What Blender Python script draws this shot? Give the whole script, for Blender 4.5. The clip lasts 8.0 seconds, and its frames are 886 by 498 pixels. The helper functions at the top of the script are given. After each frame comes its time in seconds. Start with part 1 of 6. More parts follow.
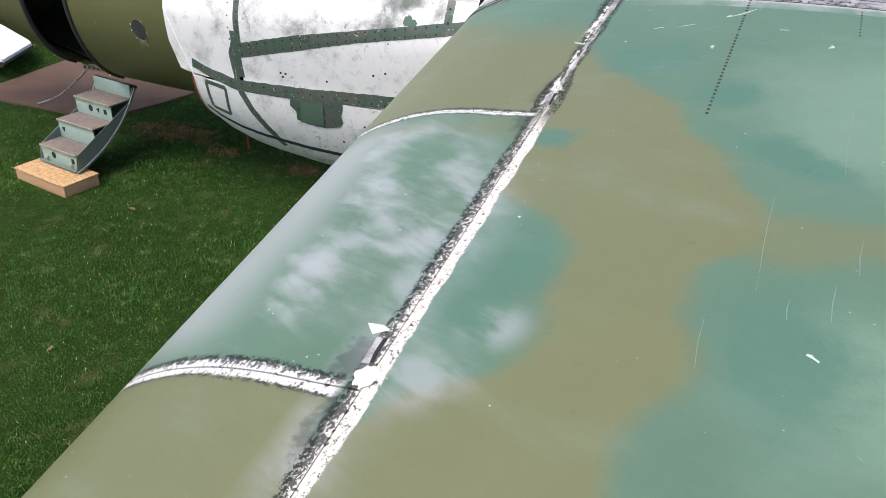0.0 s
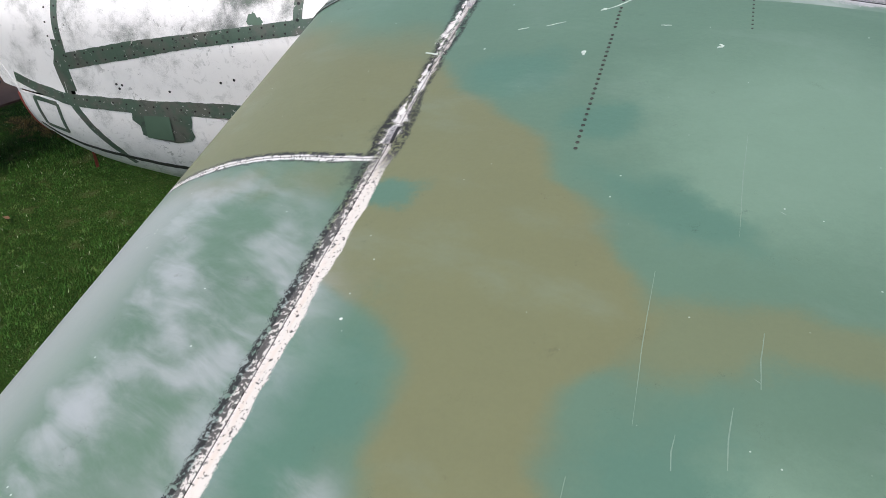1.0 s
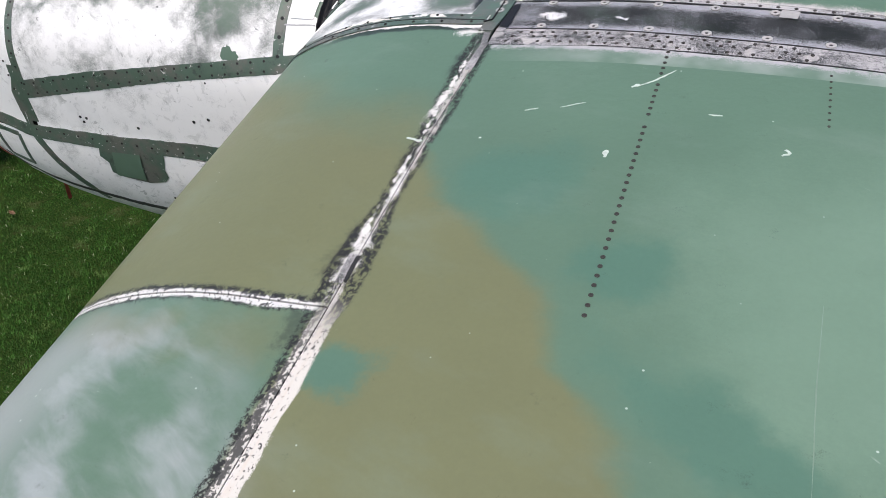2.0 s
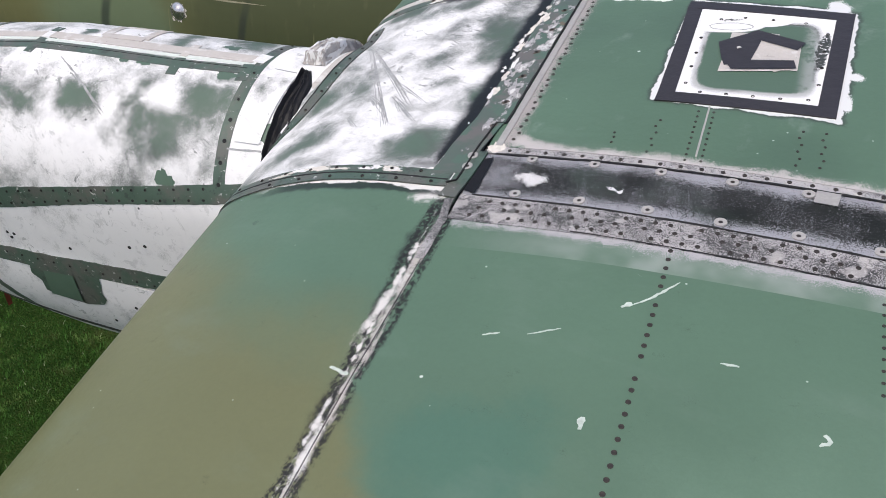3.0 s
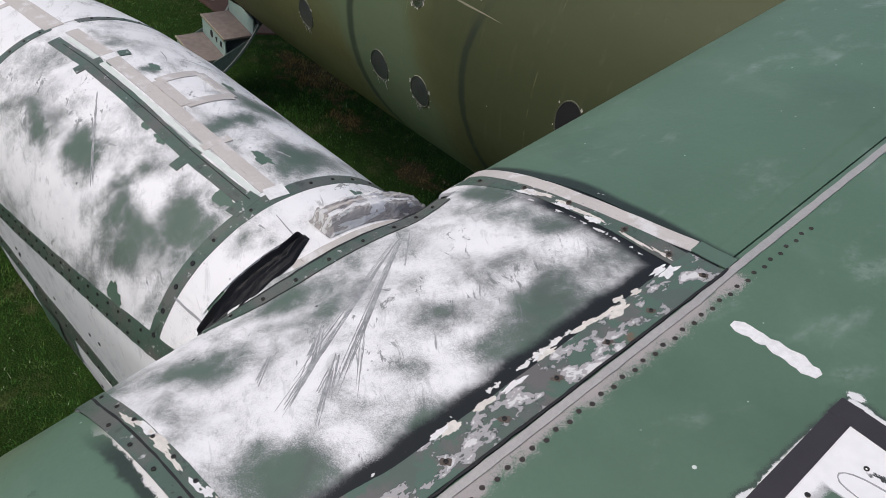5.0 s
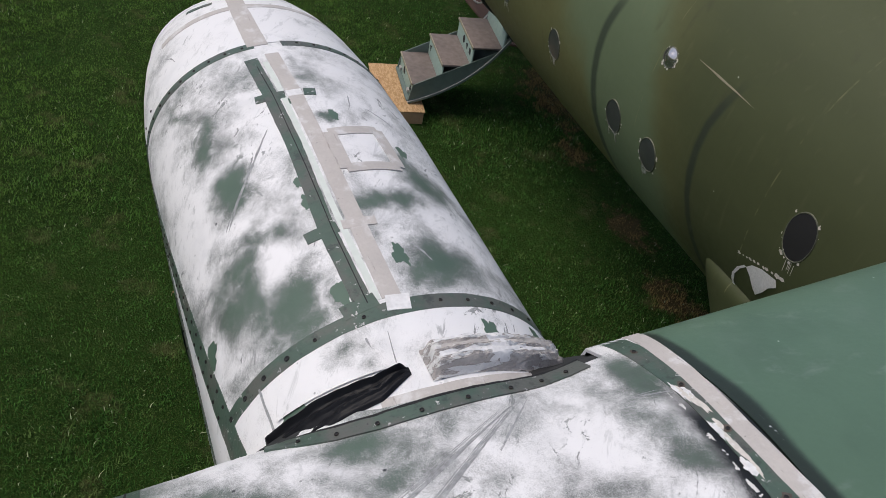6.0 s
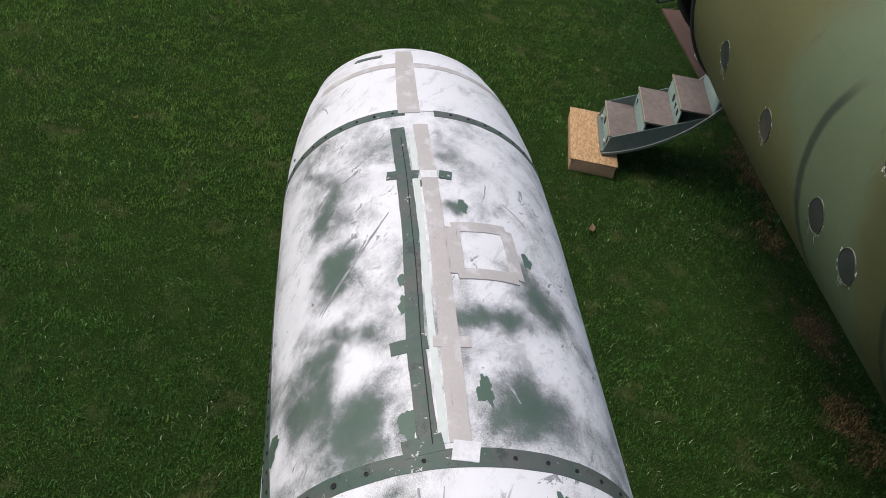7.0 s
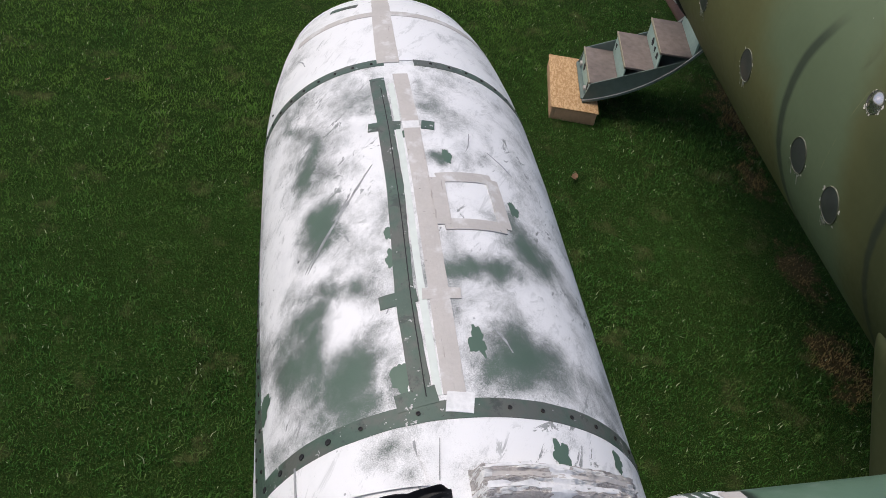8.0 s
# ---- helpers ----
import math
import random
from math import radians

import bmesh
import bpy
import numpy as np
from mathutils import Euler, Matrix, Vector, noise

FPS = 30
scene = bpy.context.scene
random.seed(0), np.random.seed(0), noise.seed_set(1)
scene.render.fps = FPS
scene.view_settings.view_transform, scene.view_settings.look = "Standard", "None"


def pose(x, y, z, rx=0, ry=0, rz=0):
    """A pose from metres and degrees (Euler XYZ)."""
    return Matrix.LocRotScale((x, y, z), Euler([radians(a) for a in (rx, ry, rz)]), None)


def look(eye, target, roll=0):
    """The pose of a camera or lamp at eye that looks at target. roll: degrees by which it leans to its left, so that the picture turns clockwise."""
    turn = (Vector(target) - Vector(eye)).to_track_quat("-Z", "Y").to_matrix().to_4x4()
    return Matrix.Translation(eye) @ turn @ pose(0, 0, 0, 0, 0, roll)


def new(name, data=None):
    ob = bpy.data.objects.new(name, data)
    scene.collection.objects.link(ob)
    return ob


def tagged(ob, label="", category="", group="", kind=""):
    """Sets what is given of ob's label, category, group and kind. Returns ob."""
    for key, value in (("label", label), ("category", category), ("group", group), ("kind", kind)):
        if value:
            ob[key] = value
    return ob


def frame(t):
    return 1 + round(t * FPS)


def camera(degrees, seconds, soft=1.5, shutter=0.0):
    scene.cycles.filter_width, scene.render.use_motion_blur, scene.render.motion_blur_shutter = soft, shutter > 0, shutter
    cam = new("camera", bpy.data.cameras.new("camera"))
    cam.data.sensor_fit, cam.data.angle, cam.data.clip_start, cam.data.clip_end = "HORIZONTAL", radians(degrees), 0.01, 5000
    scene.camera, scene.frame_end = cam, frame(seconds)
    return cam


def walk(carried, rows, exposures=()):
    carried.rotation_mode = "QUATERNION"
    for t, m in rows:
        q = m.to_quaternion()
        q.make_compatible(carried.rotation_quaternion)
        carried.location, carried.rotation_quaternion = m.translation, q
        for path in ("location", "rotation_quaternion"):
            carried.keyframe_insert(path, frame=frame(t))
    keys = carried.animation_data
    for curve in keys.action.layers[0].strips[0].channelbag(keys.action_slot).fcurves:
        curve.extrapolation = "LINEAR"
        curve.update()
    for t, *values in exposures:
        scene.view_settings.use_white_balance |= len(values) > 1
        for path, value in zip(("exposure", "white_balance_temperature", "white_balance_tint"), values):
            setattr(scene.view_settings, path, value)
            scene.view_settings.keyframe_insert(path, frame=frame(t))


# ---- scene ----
cam = camera(54.2, 8.0, 0.85)
PATH = [
    (0, (0.741, -3.515, 4.282), (0.049, -1.909, 3.311), 0.2),
    (0.5, (0.719, -3.217, 4.286), (0.225, -1.579, 3.249), -1.5),
    (1, (0.771, -2.904, 4.321), (0.244, -1.3, 3.249), -2.0),
    (1.2, (0.761, -2.789, 4.31), (0.182, -1.235, 3.192), -1.7),
    (2.3, (0.689, -2.047, 4.416), (0.081, -0.515, 3.283), -2.3),
    (2.5, (0.689, -1.936, 4.444), (0.055, -0.404, 3.326), -2.1),
    (3, (0.626, -1.589, 4.486), (-0.012, -0.052, 3.378), -2.0),
    (3.5, (0.634, -1.261, 4.531), (-0.06, 0.275, 3.455), -1.5),
    (4, (0.675, -0.947, 4.581), (-0.159, 0.515, 3.5), 0.9),
    (4.2, (0.658, -0.82, 4.586), (-0.195, 0.608, 3.476), 2.3),
    (5.3, (0.53, -0.206, 4.717), (-0.668, 0.808, 3.478), 9.3),
    (5.5, (0.478, -0.135, 4.725), (-0.791, 0.781, 3.479), 10.2),
    (6, (0.308, 0.027, 4.747), (-1.037, 0.783, 3.474), 11.8),
    (6.5, (0.171, 0.154, 4.761), (-1.24, 0.66, 3.437), 12.6),
    (7, (0.049, 0.27, 4.803), (-1.428, 0.618, 3.499), 12.4),
    (7.5, (-0.03, 0.27, 4.794), (-1.51, 0.61, 3.492), 12.4),
    (8, (0.032, 0.267, 4.778), (-1.367, 0.658, 3.404), 11.9),
]
walk(cam, [(t, look(eye, target, roll)) for t, eye, target, roll in PATH],
     exposures=[(0, 0.95), (0.45, 0.77), (1.2, 0.74), (2.5, 0.64), (3.5, 0.28), (4.2, 0.20), (5.5, 0.05), (6.5, 0.12), (7.0, 0.22), (8.0, 0.2)])

# ---- light ----
world = bpy.data.worlds.new("overcast_sky")
scene.world = world
world.use_nodes = True
wn = world.node_tree.nodes
wn.clear()
sky = wn.new("ShaderNodeTexSky")
sky.sky_type, sky.sun_disc = "NISHITA", False
SUN_EL, SUN_AZ = 64.0, 206.0
sky.sun_elevation, sky.sun_rotation = radians(SUN_EL), radians(SUN_AZ)
sky.air_density, sky.dust_density, sky.ozone_density = 1.0, 4.0, 1.0
bg = wn.new("ShaderNodeBackground")
bg.inputs["Strength"].default_value = 0.125
wo = wn.new("ShaderNodeOutputWorld")
world.node_tree.links.new(sky.outputs[0], bg.inputs[0])
world.node_tree.links.new(bg.outputs[0], wo.inputs[0])

sun_data = bpy.data.lights.new("sun", "SUN")
sun_data.energy, sun_data.angle, sun_data.color = 1.2, radians(32), (1.0, 0.96, 0.9)
sun = new("sun", sun_data)
saz, sel = radians(SUN_AZ), radians(SUN_EL)
sun_dir = Vector((math.sin(saz) * math.cos(sel), math.cos(saz) * math.cos(sel), math.sin(sel)))
sun.matrix_world = look(sun_dir * 60, (0, 0, 0))


# ---- material arithmetic ----
class Val:
    """A node socket with arithmetic."""

    def __init__(self, mat, sock):
        self.mat, self.sock = mat, sock

    def _op(self, kind, *others):
        n = self.mat.nt.nodes.new("ShaderNodeMath")
        n.operation = kind
        for i, o in enumerate((self, *others)):
            if isinstance(o, Val):
                self.mat.nt.links.new(o.sock, n.inputs[i])
            else:
                n.inputs[i].default_value = o
        return Val(self.mat, n.outputs[0])

    def __add__(self, o): return self._op("ADD", o)
    def __sub__(self, o): return self._op("SUBTRACT", o)
    def inv(self): return (self * -1.0) + 1.0
    def __mul__(self, o): return self._op("MULTIPLY", o)
    def __truediv__(self, o): return self._op("DIVIDE", o)
    def abs(self): return self._op("ABSOLUTE")
    def max(self, o): return self._op("MAXIMUM", o)
    def min(self, o): return self._op("MINIMUM", o)
    def sqrt(self): return self._op("SQRT")
    def power(self, o): return self._op("POWER", o)

    def smooth(self, a, b):
        """0 at a, 1 at b; a may exceed b."""
        n = self.mat.nt.nodes.new("ShaderNodeMapRange")
        n.interpolation_type = "SMOOTHSTEP"
        self.mat.nt.links.new(self.sock, n.inputs[0])
        lo, hi, x, y = (a, b, 0.0, 1.0) if a < b else (b, a, 1.0, 0.0)
        for i, v in zip((1, 2, 3, 4), (lo, hi, x, y)):
            n.inputs[i].default_value = v
        return Val(self.mat, n.outputs[0])


class Paint:
    """A material under construction: colour layers, roughness and bump."""

    def __init__(self, name, colour, rough=0.5, metal=0.0, spec=0.5):
        self.m = bpy.data.materials.new(name)
        self.m.use_nodes = True
        self.nt = self.m.node_tree
        self.b = self.nt.nodes["Principled BSDF"]
        self.b.inputs["Metallic"].default_value = metal
        self.b.inputs["Specular IOR Level"].default_value = spec
        self.rough = rough
        self.b.inputs["Roughness"].default_value = rough
        tc = self.nt.nodes.new("ShaderNodeTexCoord")
        self.co = tc.outputs["Object"]
        sep = self.nt.nodes.new("ShaderNodeSeparateXYZ")
        self.nt.links.new(self.co, sep.inputs[0])
        self.x, self.y, self.z = (Val(self, s) for s in sep.outputs)
        rgb = self.nt.nodes.new("ShaderNodeRGB")
        rgb.outputs[0].default_value = (*colour, 1)
        self.colour = rgb.outputs[0]

    def noise(self, scale, detail=3.0, rough=0.55, stretch=(1, 1, 1), warp=0.0, shift=(0, 0, 0), turn=0):
        mp = self.nt.nodes.new("ShaderNodeMapping")
        if turn:
            rot = self.nt.nodes.new("ShaderNodeMapping")
            rot.inputs["Rotation"].default_value = (0, 0, radians(turn))
            self.nt.links.new(self.co, rot.inputs[0])
        mp.inputs["Scale"].default_value = stretch
        mp.inputs["Location"].default_value = shift
        self.nt.links.new(rot.outputs[0] if turn else self.co, mp.inputs[0])
        n = self.nt.nodes.new("ShaderNodeTexNoise")
        n.inputs["Scale"].default_value, n.inputs["Detail"].default_value = scale, detail
        n.inputs["Roughness"].default_value, n.inputs["Distortion"].default_value = rough, warp
        self.nt.links.new(mp.outputs[0], n.inputs["Vector"])
        return Val(self, n.outputs[0])

    def cells(self, scale, stretch=(1, 1, 1), feature="F1"):
        mp = self.nt.nodes.new("ShaderNodeMapping")
        mp.inputs["Scale"].default_value = stretch
        self.nt.links.new(self.co, mp.inputs[0])
        n = self.nt.nodes.new("ShaderNodeTexVoronoi")
        n.feature = feature
        n.inputs["Scale"].default_value = scale
        self.nt.links.new(mp.outputs[0], n.inputs["Vector"])
        return Val(self, n.outputs[0])

    def random(self):
        n = self.nt.nodes.new("ShaderNodeObjectInfo")
        return Val(self, n.outputs["Random"])

    def island(self):
        n = self.nt.nodes.new("ShaderNodeNewGeometry")
        return Val(self, n.outputs["Random Per Island"])

    def blobs(self, spots, a, b):
        """The largest of soft ellipses (u, v, ru, rv, degrees, weight) on the coordinates a, b: 1 in the middle, 0 on the rim."""
        out = None
        for u, v, ru, rv, turn, *weight in spots:
            c, s = math.cos(radians(turn)), math.sin(radians(turn))
            du, dv = a - u, b - v
            p, q = (du * (c / ru)) + (dv * (s / ru)), (dv * (c / rv)) - (du * (s / rv))
            d = ((p * p) + (q * q)).sqrt().inv()
            if weight:
                d = d.max(0.0) * weight[0]
            out = d if out is None else out.max(d)
        return out

    def along(self, value, knots):
        """A height that follows the knots (value, height) in straight runs."""
        (a0, b0), lows, highs = (knots[0][0], knots[-1][0]), min(k[1] for k in knots), max(k[1] for k in knots)
        n = self.nt.nodes.new("ShaderNodeValToRGB")
        ramp = n.color_ramp
        spots = [((k - a0) / (b0 - a0), (h - lows) / (highs - lows)) for k, h in knots]
        for i, (at, h) in enumerate(spots):
            e = ramp.elements[i] if i < 2 else ramp.elements.new(at)
            e.position = at
        for e, (at, h) in zip(ramp.elements, spots):
            e.position, e.color = at, (h, h, h, 1)
        t = (value - a0) / (b0 - a0)
        self.nt.links.new(t.sock, n.inputs[0])
        return Val(self, n.outputs[0]) * (highs - lows) + lows

    def over(self, colour, mask):
        n = self.nt.nodes.new("ShaderNodeMix")
        n.data_type, n.clamp_factor = "RGBA", True
        if isinstance(mask, Val):
            self.nt.links.new(mask.sock, n.inputs[0])
        else:
            n.inputs[0].default_value = mask
        self.nt.links.new(self.colour, n.inputs[6])
        if isinstance(colour, tuple):
            n.inputs[7].default_value = (*colour, 1)
        else:
            self.nt.links.new(colour, n.inputs[7])
        self.colour = n.outputs[2]
        return self

    def tone(self, value, lo, hi):
        """Multiply the colour by lo..hi along a 0..1 value."""
        k = (value * (hi - lo)) + lo
        n = self.nt.nodes.new("ShaderNodeVectorMath")
        n.operation = "SCALE"
        self.nt.links.new(self.colour, n.inputs[0])
        self.nt.links.new(k.sock, n.inputs["Scale"])
        self.colour = n.outputs[0]
        return self

    def gloss(self, value):
        self.nt.links.new(value.sock, self.b.inputs["Roughness"])
        return self

    def bump(self, value, depth, strength=1.0):
        n = self.nt.nodes.new("ShaderNodeBump")
        n.inputs["Strength"].default_value, n.inputs["Distance"].default_value = strength, depth
        self.nt.links.new(value.sock, n.inputs["Height"])
        self.nt.links.new(n.outputs[0], self.b.inputs["Normal"])
        return self

    def done(self):
        self.nt.links.new(self.colour, self.b.inputs["Base Color"])
        return self.m


GREEN, BROWN = (0.089, 0.154, 0.105), (0.138, 0.147, 0.074)
WHITE, HAZE, SOOT = (0.80, 0.79, 0.795), (0.36, 0.375, 0.395), (0.010, 0.011, 0.011)
STRAP = (0.064, 0.102, 0.078)


def plain(name, colour, rough=0.5, metal=0.0, vary=0.25, scale=30.0, depth=0.0, spec=0.5):
    p = Paint(name, colour, rough, metal, spec)
    p.tone(p.noise(scale, 4), 1 - vary, 1 + vary)
    p.tone(p.noise(scale * 0.12, 3), 1 - vary * 0.6, 1 + vary * 0.6)
    if depth:
        p.bump(p.noise(scale * 2, 4), depth, 0.6)
    return p.done()


def wing_coords(p):
    """Undo the slight sweep and lift of the inboard skins: coordinates u aft, v inboard."""
    w = p.x.smooth(-0.5, 0.05)
    y = p.y.max(0.0).min(1.06)
    u = p.x - y * w * p.x.smooth(0.5, 0.15) * 0.028
    return u, p.y + y * w * 0.045


def camo(p, u, v):
    """Soft-edged, mottled tan fields over sage green on the wing skins."""
    wob_x = u + (p.noise(2.0, 7, 0.66) - 0.5) * 0.50
    wob_y = v + (p.noise(2.0, 7, 0.66, shift=(7, 3, 1)) - 0.5) * 0.50
    mottle = (p.noise(13, 5, 0.65) - 0.5) * 0.5 + (p.noise(150, 2, 0.8) - 0.5) * 0.35
    pale = p.blobs([(1.0, -0.95, 0.55, 0.62, 0), (0.95, -2.1, 0.35, 0.3, 0)], wob_x, wob_y)
    p.over((0.150, 0.235, 0.170), (pale + mottle * 0.5).smooth(0.0, 0.7) * 0.75)
    rim_aft = p.along(v, [(-3.2, 0.62), (-2.46, 0.59), (-2.36, 0.577), (-2.23, 0.627), (-2.17, 0.667), (-2.08, 0.66), (-1.98, 0.609), (-1.90, 0.618), (-1.80, 0.613), (-1.73, 0.70), (-1.62, 0.74),
                           (-1.50, 0.71), (-1.42, 0.64), (-1.32, 0.60), (-1.26, 0.56), (-1.20, 0.47), (-1.12, 0.465), (-1.0, 0.40), (-0.92, 0.30), (-0.835, 0.235), (-0.78, 0.13), (-0.62, 0.03), (-0.55, -0.05)])
    rim_fore = p.along(v, [(-2.50, -0.02), (-2.40, 0.10), (-2.33, 0.14), (-2.24, 0.283), (-2.17, 0.33), (-2.07, 0.35), (-1.98, 0.319), (-1.80, 0.309), (-1.714, 0.262), (-1.66, 0.20), (-1.60, 0.09), (-1.56, 0.02), (-1.5, -0.02)])
    wob = (p.noise(5.0, 6, 0.62) - 0.5) * 0.13
    aft = (u - rim_fore).min(rim_aft - u) + wob + mottle * 0.035
    p.over(BROWN, aft.smooth(-0.030, 0.045) * u.smooth(0.0, 0.02))
    bound = p.along(u, [(-0.70, -0.10), (-0.62, -0.14), (-0.25, -0.44), (-0.05, -0.44), (0.02, -0.50)])
    front = (bound - v + wob * 2.0 + mottle * 0.06).smooth(-0.14, 0.20) * v.smooth(-1.127, -1.123)
    outer = (v + (p.noise(3.0, 5, 0.6, shift=(2, 9, 0)) - 0.5) * 0.10).smooth(-2.30, -2.38) * v.smooth(-2.336, -2.344)
    stray = p.blobs([(-0.10, -1.20, 0.24, 0.16, 0), (-0.40, -1.18, 0.20, 0.10, 0)], wob_x, wob_y).max(0.0).smooth(0.0, 0.8) * 0.6
    p.over(BROWN, front.max(outer).max(stray) * u.smooth(0.03, 0.0))
    faint = p.blobs([(0.82, -1.66, 0.26, 0.13, 8), (1.02, -1.62, 0.26, 0.10, 0), (1.35, -1.62, 0.45, 0.12, 0)], wob_x * 0.5 + u * 0.5, wob_y * 0.4 + v * 0.6)
    p.over(BROWN, (faint + mottle * 0.6).smooth(0.0, 0.55) * 0.72)
    teal = p.blobs([(0.17, -1.92, 0.2, 0.34, 0), (0.78, -1.28, 0.34, 0.12, -32), (0.80, -2.05, 0.17, 0.30, 0), (0.30, -0.72, 0.20, 0.17, -30), (0.12, -1.28, 0.10, 0.10, 0), (0.55, -0.95, 0.12, 0.10, 0)], wob_x, wob_y)
    p.over((0.070, 0.147, 0.106), (teal + mottle * 0.7).smooth(-0.05, 0.6) * 0.9)
    return p


def wing_paint():
    p = Paint("weathered_camouflage_paint", GREEN, 0.42, spec=0.35)
    u, v = wing_coords(p)
    p.tone(p.noise(1.7, 3), 0.84, 1.16)
    camo(p, u, v)
    p.tone(p.noise(9, 4, 0.6), 0.93, 1.07)
    p.tone(p.noise(85, 3, 0.7), 0.93, 1.07)
    # chalky bloom on the sanded nose skin and beside the spar seam
    cloud = p.noise(4.0, 2.5, 0.45, stretch=(1.25, 1.6, 1.0), turn=28)
    wisp = p.noise(10, 5, 0.6, stretch=(0.6, 1.7, 1.0), warp=0.4, turn=28)
    haze = cloud * 0.60 + wisp * 0.40
    nose = p.blobs([(-0.42, -1.72, 0.58, 0.66, 0)], u, v).smooth(0.0, 0.35)
    p.over(HAZE, nose * (haze.smooth(0.38, 0.70).max(u.smooth(-0.26, -0.54) * 0.85)) * 0.76)
    rim = p.blobs([(0.14, -2.28, 0.20, 0.14, 0), (0.24, -2.10, 0.12, 0.12, 0)], u, v).smooth(0.0, 0.8)
    halo = ((u - 0.06) * -8.0 + 1.0).min((u + 0.06) * 16.0).max(0.0) * v.smooth(-1.35, -1.7)
    p.over(HAZE, (rim * haze.smooth(0.40, 0.60)).max(halo * haze.smooth(0.36, 0.66) * 0.9) * 0.5)
    lap = v + u * 0.042 + 0.200
    band = lap.smooth(-0.001, 0.001) * lap.smooth(0.085, 0.03)
    p.over((0.36, 0.39, 0.37), band * (p.noise(5, 3).smooth(0.35, 0.6) * 0.5 + 0.1) * u.smooth(0.0, 0.5))
    p.over((0.20, 0.27, 0.22), p.noise(2.6, 5, 0.6, stretch=(1, 2, 1), shift=(4, 1, 0), turn=15).smooth(0.52, 0.75) * 0.22)
    p.over((0.30, 0.36, 0.32), p.noise(3.6, 5, 0.6, stretch=(2.0, 1, 1), shift=(9, 1, 0)).smooth(0.60, 0.78) * v.smooth(0.1, 0.3) * 0.5)
    # pale bloom in drifts, rubbed streaks and fine scratches
    drift = p.noise(4.5, 5, 0.6, stretch=(1.5, 1, 1), shift=(6, 2, 0), turn=24)
    p.over((0.27, 0.33, 0.29), (drift.smooth(0.56, 0.76) * p.noise(60, 3, 0.7).smooth(0.25, 0.6)) * v.smooth(-0.2, 0.25) * 0.60)
    p.over((0.060, 0.105, 0.074), p.noise(2.2, 4, 0.6, shift=(8, 5, 0)).smooth(0.52, 0.70) * v.smooth(-0.3, 0.2) * 0.45)
    hair = p.noise(55, 3, 0.6, stretch=(0.10, 1.5, 1), shift=(2, 2, 0), turn=35).smooth(0.72, 0.76) * p.noise(7, 3, shift=(4, 9, 0)).smooth(0.58, 0.64)
    p.over((0.36, 0.42, 0.38), hair * 0.55)
    fine = (p.noise(420, 2, 0.8) - 0.5) * 2.0
    grit = (p.noise(480, 2, 0.75) - 0.5) * 4.4 + (p.noise(45, 4, 0.7) - 0.5) * 1.8
    wide = p.noise(5.5, 4, 0.6) - 0.5
    blot = p.noise(16, 4, 0.65) - 0.5
    # overspray round the taped panel
    box = (u - 0.579 + (v - 0.64) * -0.04).abs() - 0.211
    fringe = (box.max((v + (u - 0.58) * 0.10 - 0.632).abs() - 0.263) * -1.0) + 0.004 + (p.noise(11, 4, 0.65) - 0.5) * 0.045
    p.over((0.035, 0.042, 0.038), (fringe + 0.006 + fine * 0.010).smooth(-0.006, 0.004) * 0.7)
    puffs = p.blobs([(0.757, 0.905, 0.05, 0.06, 0), (0.805, 0.55, 0.04, 0.03, 0), (0.792, 0.43, 0.02, 0.06, 0), (0.385, 0.925, 0.025, 0.015, 0)], u, v)
    p.over((0.68, 0.68, 0.68), (fringe + fine * 0.004).smooth(-0.001, 0.002).max((puffs + grit * 0.20 + blot * 0.8 - 0.42).smooth(0.0, 0.06)))
    # primer dust along the joint plates and the spar strip
    dust_up = (v + u * 0.075 - 0.168 - u.smooth(0.20, 0.05) * 0.035).abs() - 0.010
    dust_lo = (v + u * 0.07 + 0.118).abs() + 0.002
    dust_sp = ((u - 0.060).abs() - 0.004).max((v * -1.0) + 0.16).max(v - 1.05)
    for d, tone in ((dust_up, (0.46, 0.43, 0.42)), (dust_lo, (0.40, 0.38, 0.40)), (dust_sp, (0.34, 0.31, 0.30))):
        p.over(tone, ((d * -1.0) + 0.014 + (grit * 0.022) + (p.noise(14, 3) - 0.5) * 0.05).smooth(0.0, 0.006) * u.smooth(0.03, 0.05))
    # spar seam sanded through the paint: dark primer, speckled white filler
    su = (u - 0.007) + (v * 0.0225) + (p.noise(7, 3) - 0.5) * 0.014
    out = v.smooth(-1.08, -1.25)
    near = out.inv() * v.smooth(0.06, 0.0)
    on = v.smooth(0.06, 0.0)
    jog = p.blobs([(0.005, -0.98, 0.09, 0.14, 0), (0.0, -1.17, 0.07, 0.12, 0), (0.0, -2.25, 0.08, 0.14, 0), (0.02, -2.45, 0.06, 0.16, 0), (0.01, -0.65, 0.05, 0.12, 0), (-0.01, -0.20, 0.06, 0.16, 0)], u, v).max(0.0)
    p.over(SOOT, (jog.smooth(0.05, 0.9) + blot * 2.4 + grit * 0.30).smooth(0.40, 0.95) * 0.5 * on)
    span = p.along(v, [(-1.15, 0.026), (-1.0, 0.034), (-0.9, 0.028), (-0.82, 0.013), (-0.70, 0.011), (-0.58, 0.016), (-0.48, 0.018), (-0.40, 0.023), (-0.30, 0.019), (-0.15, 0.026), (0.0, 0.018)])
    half = (out * 0.025) + (near * span) + (wide * 0.024) + (blot * 0.012)
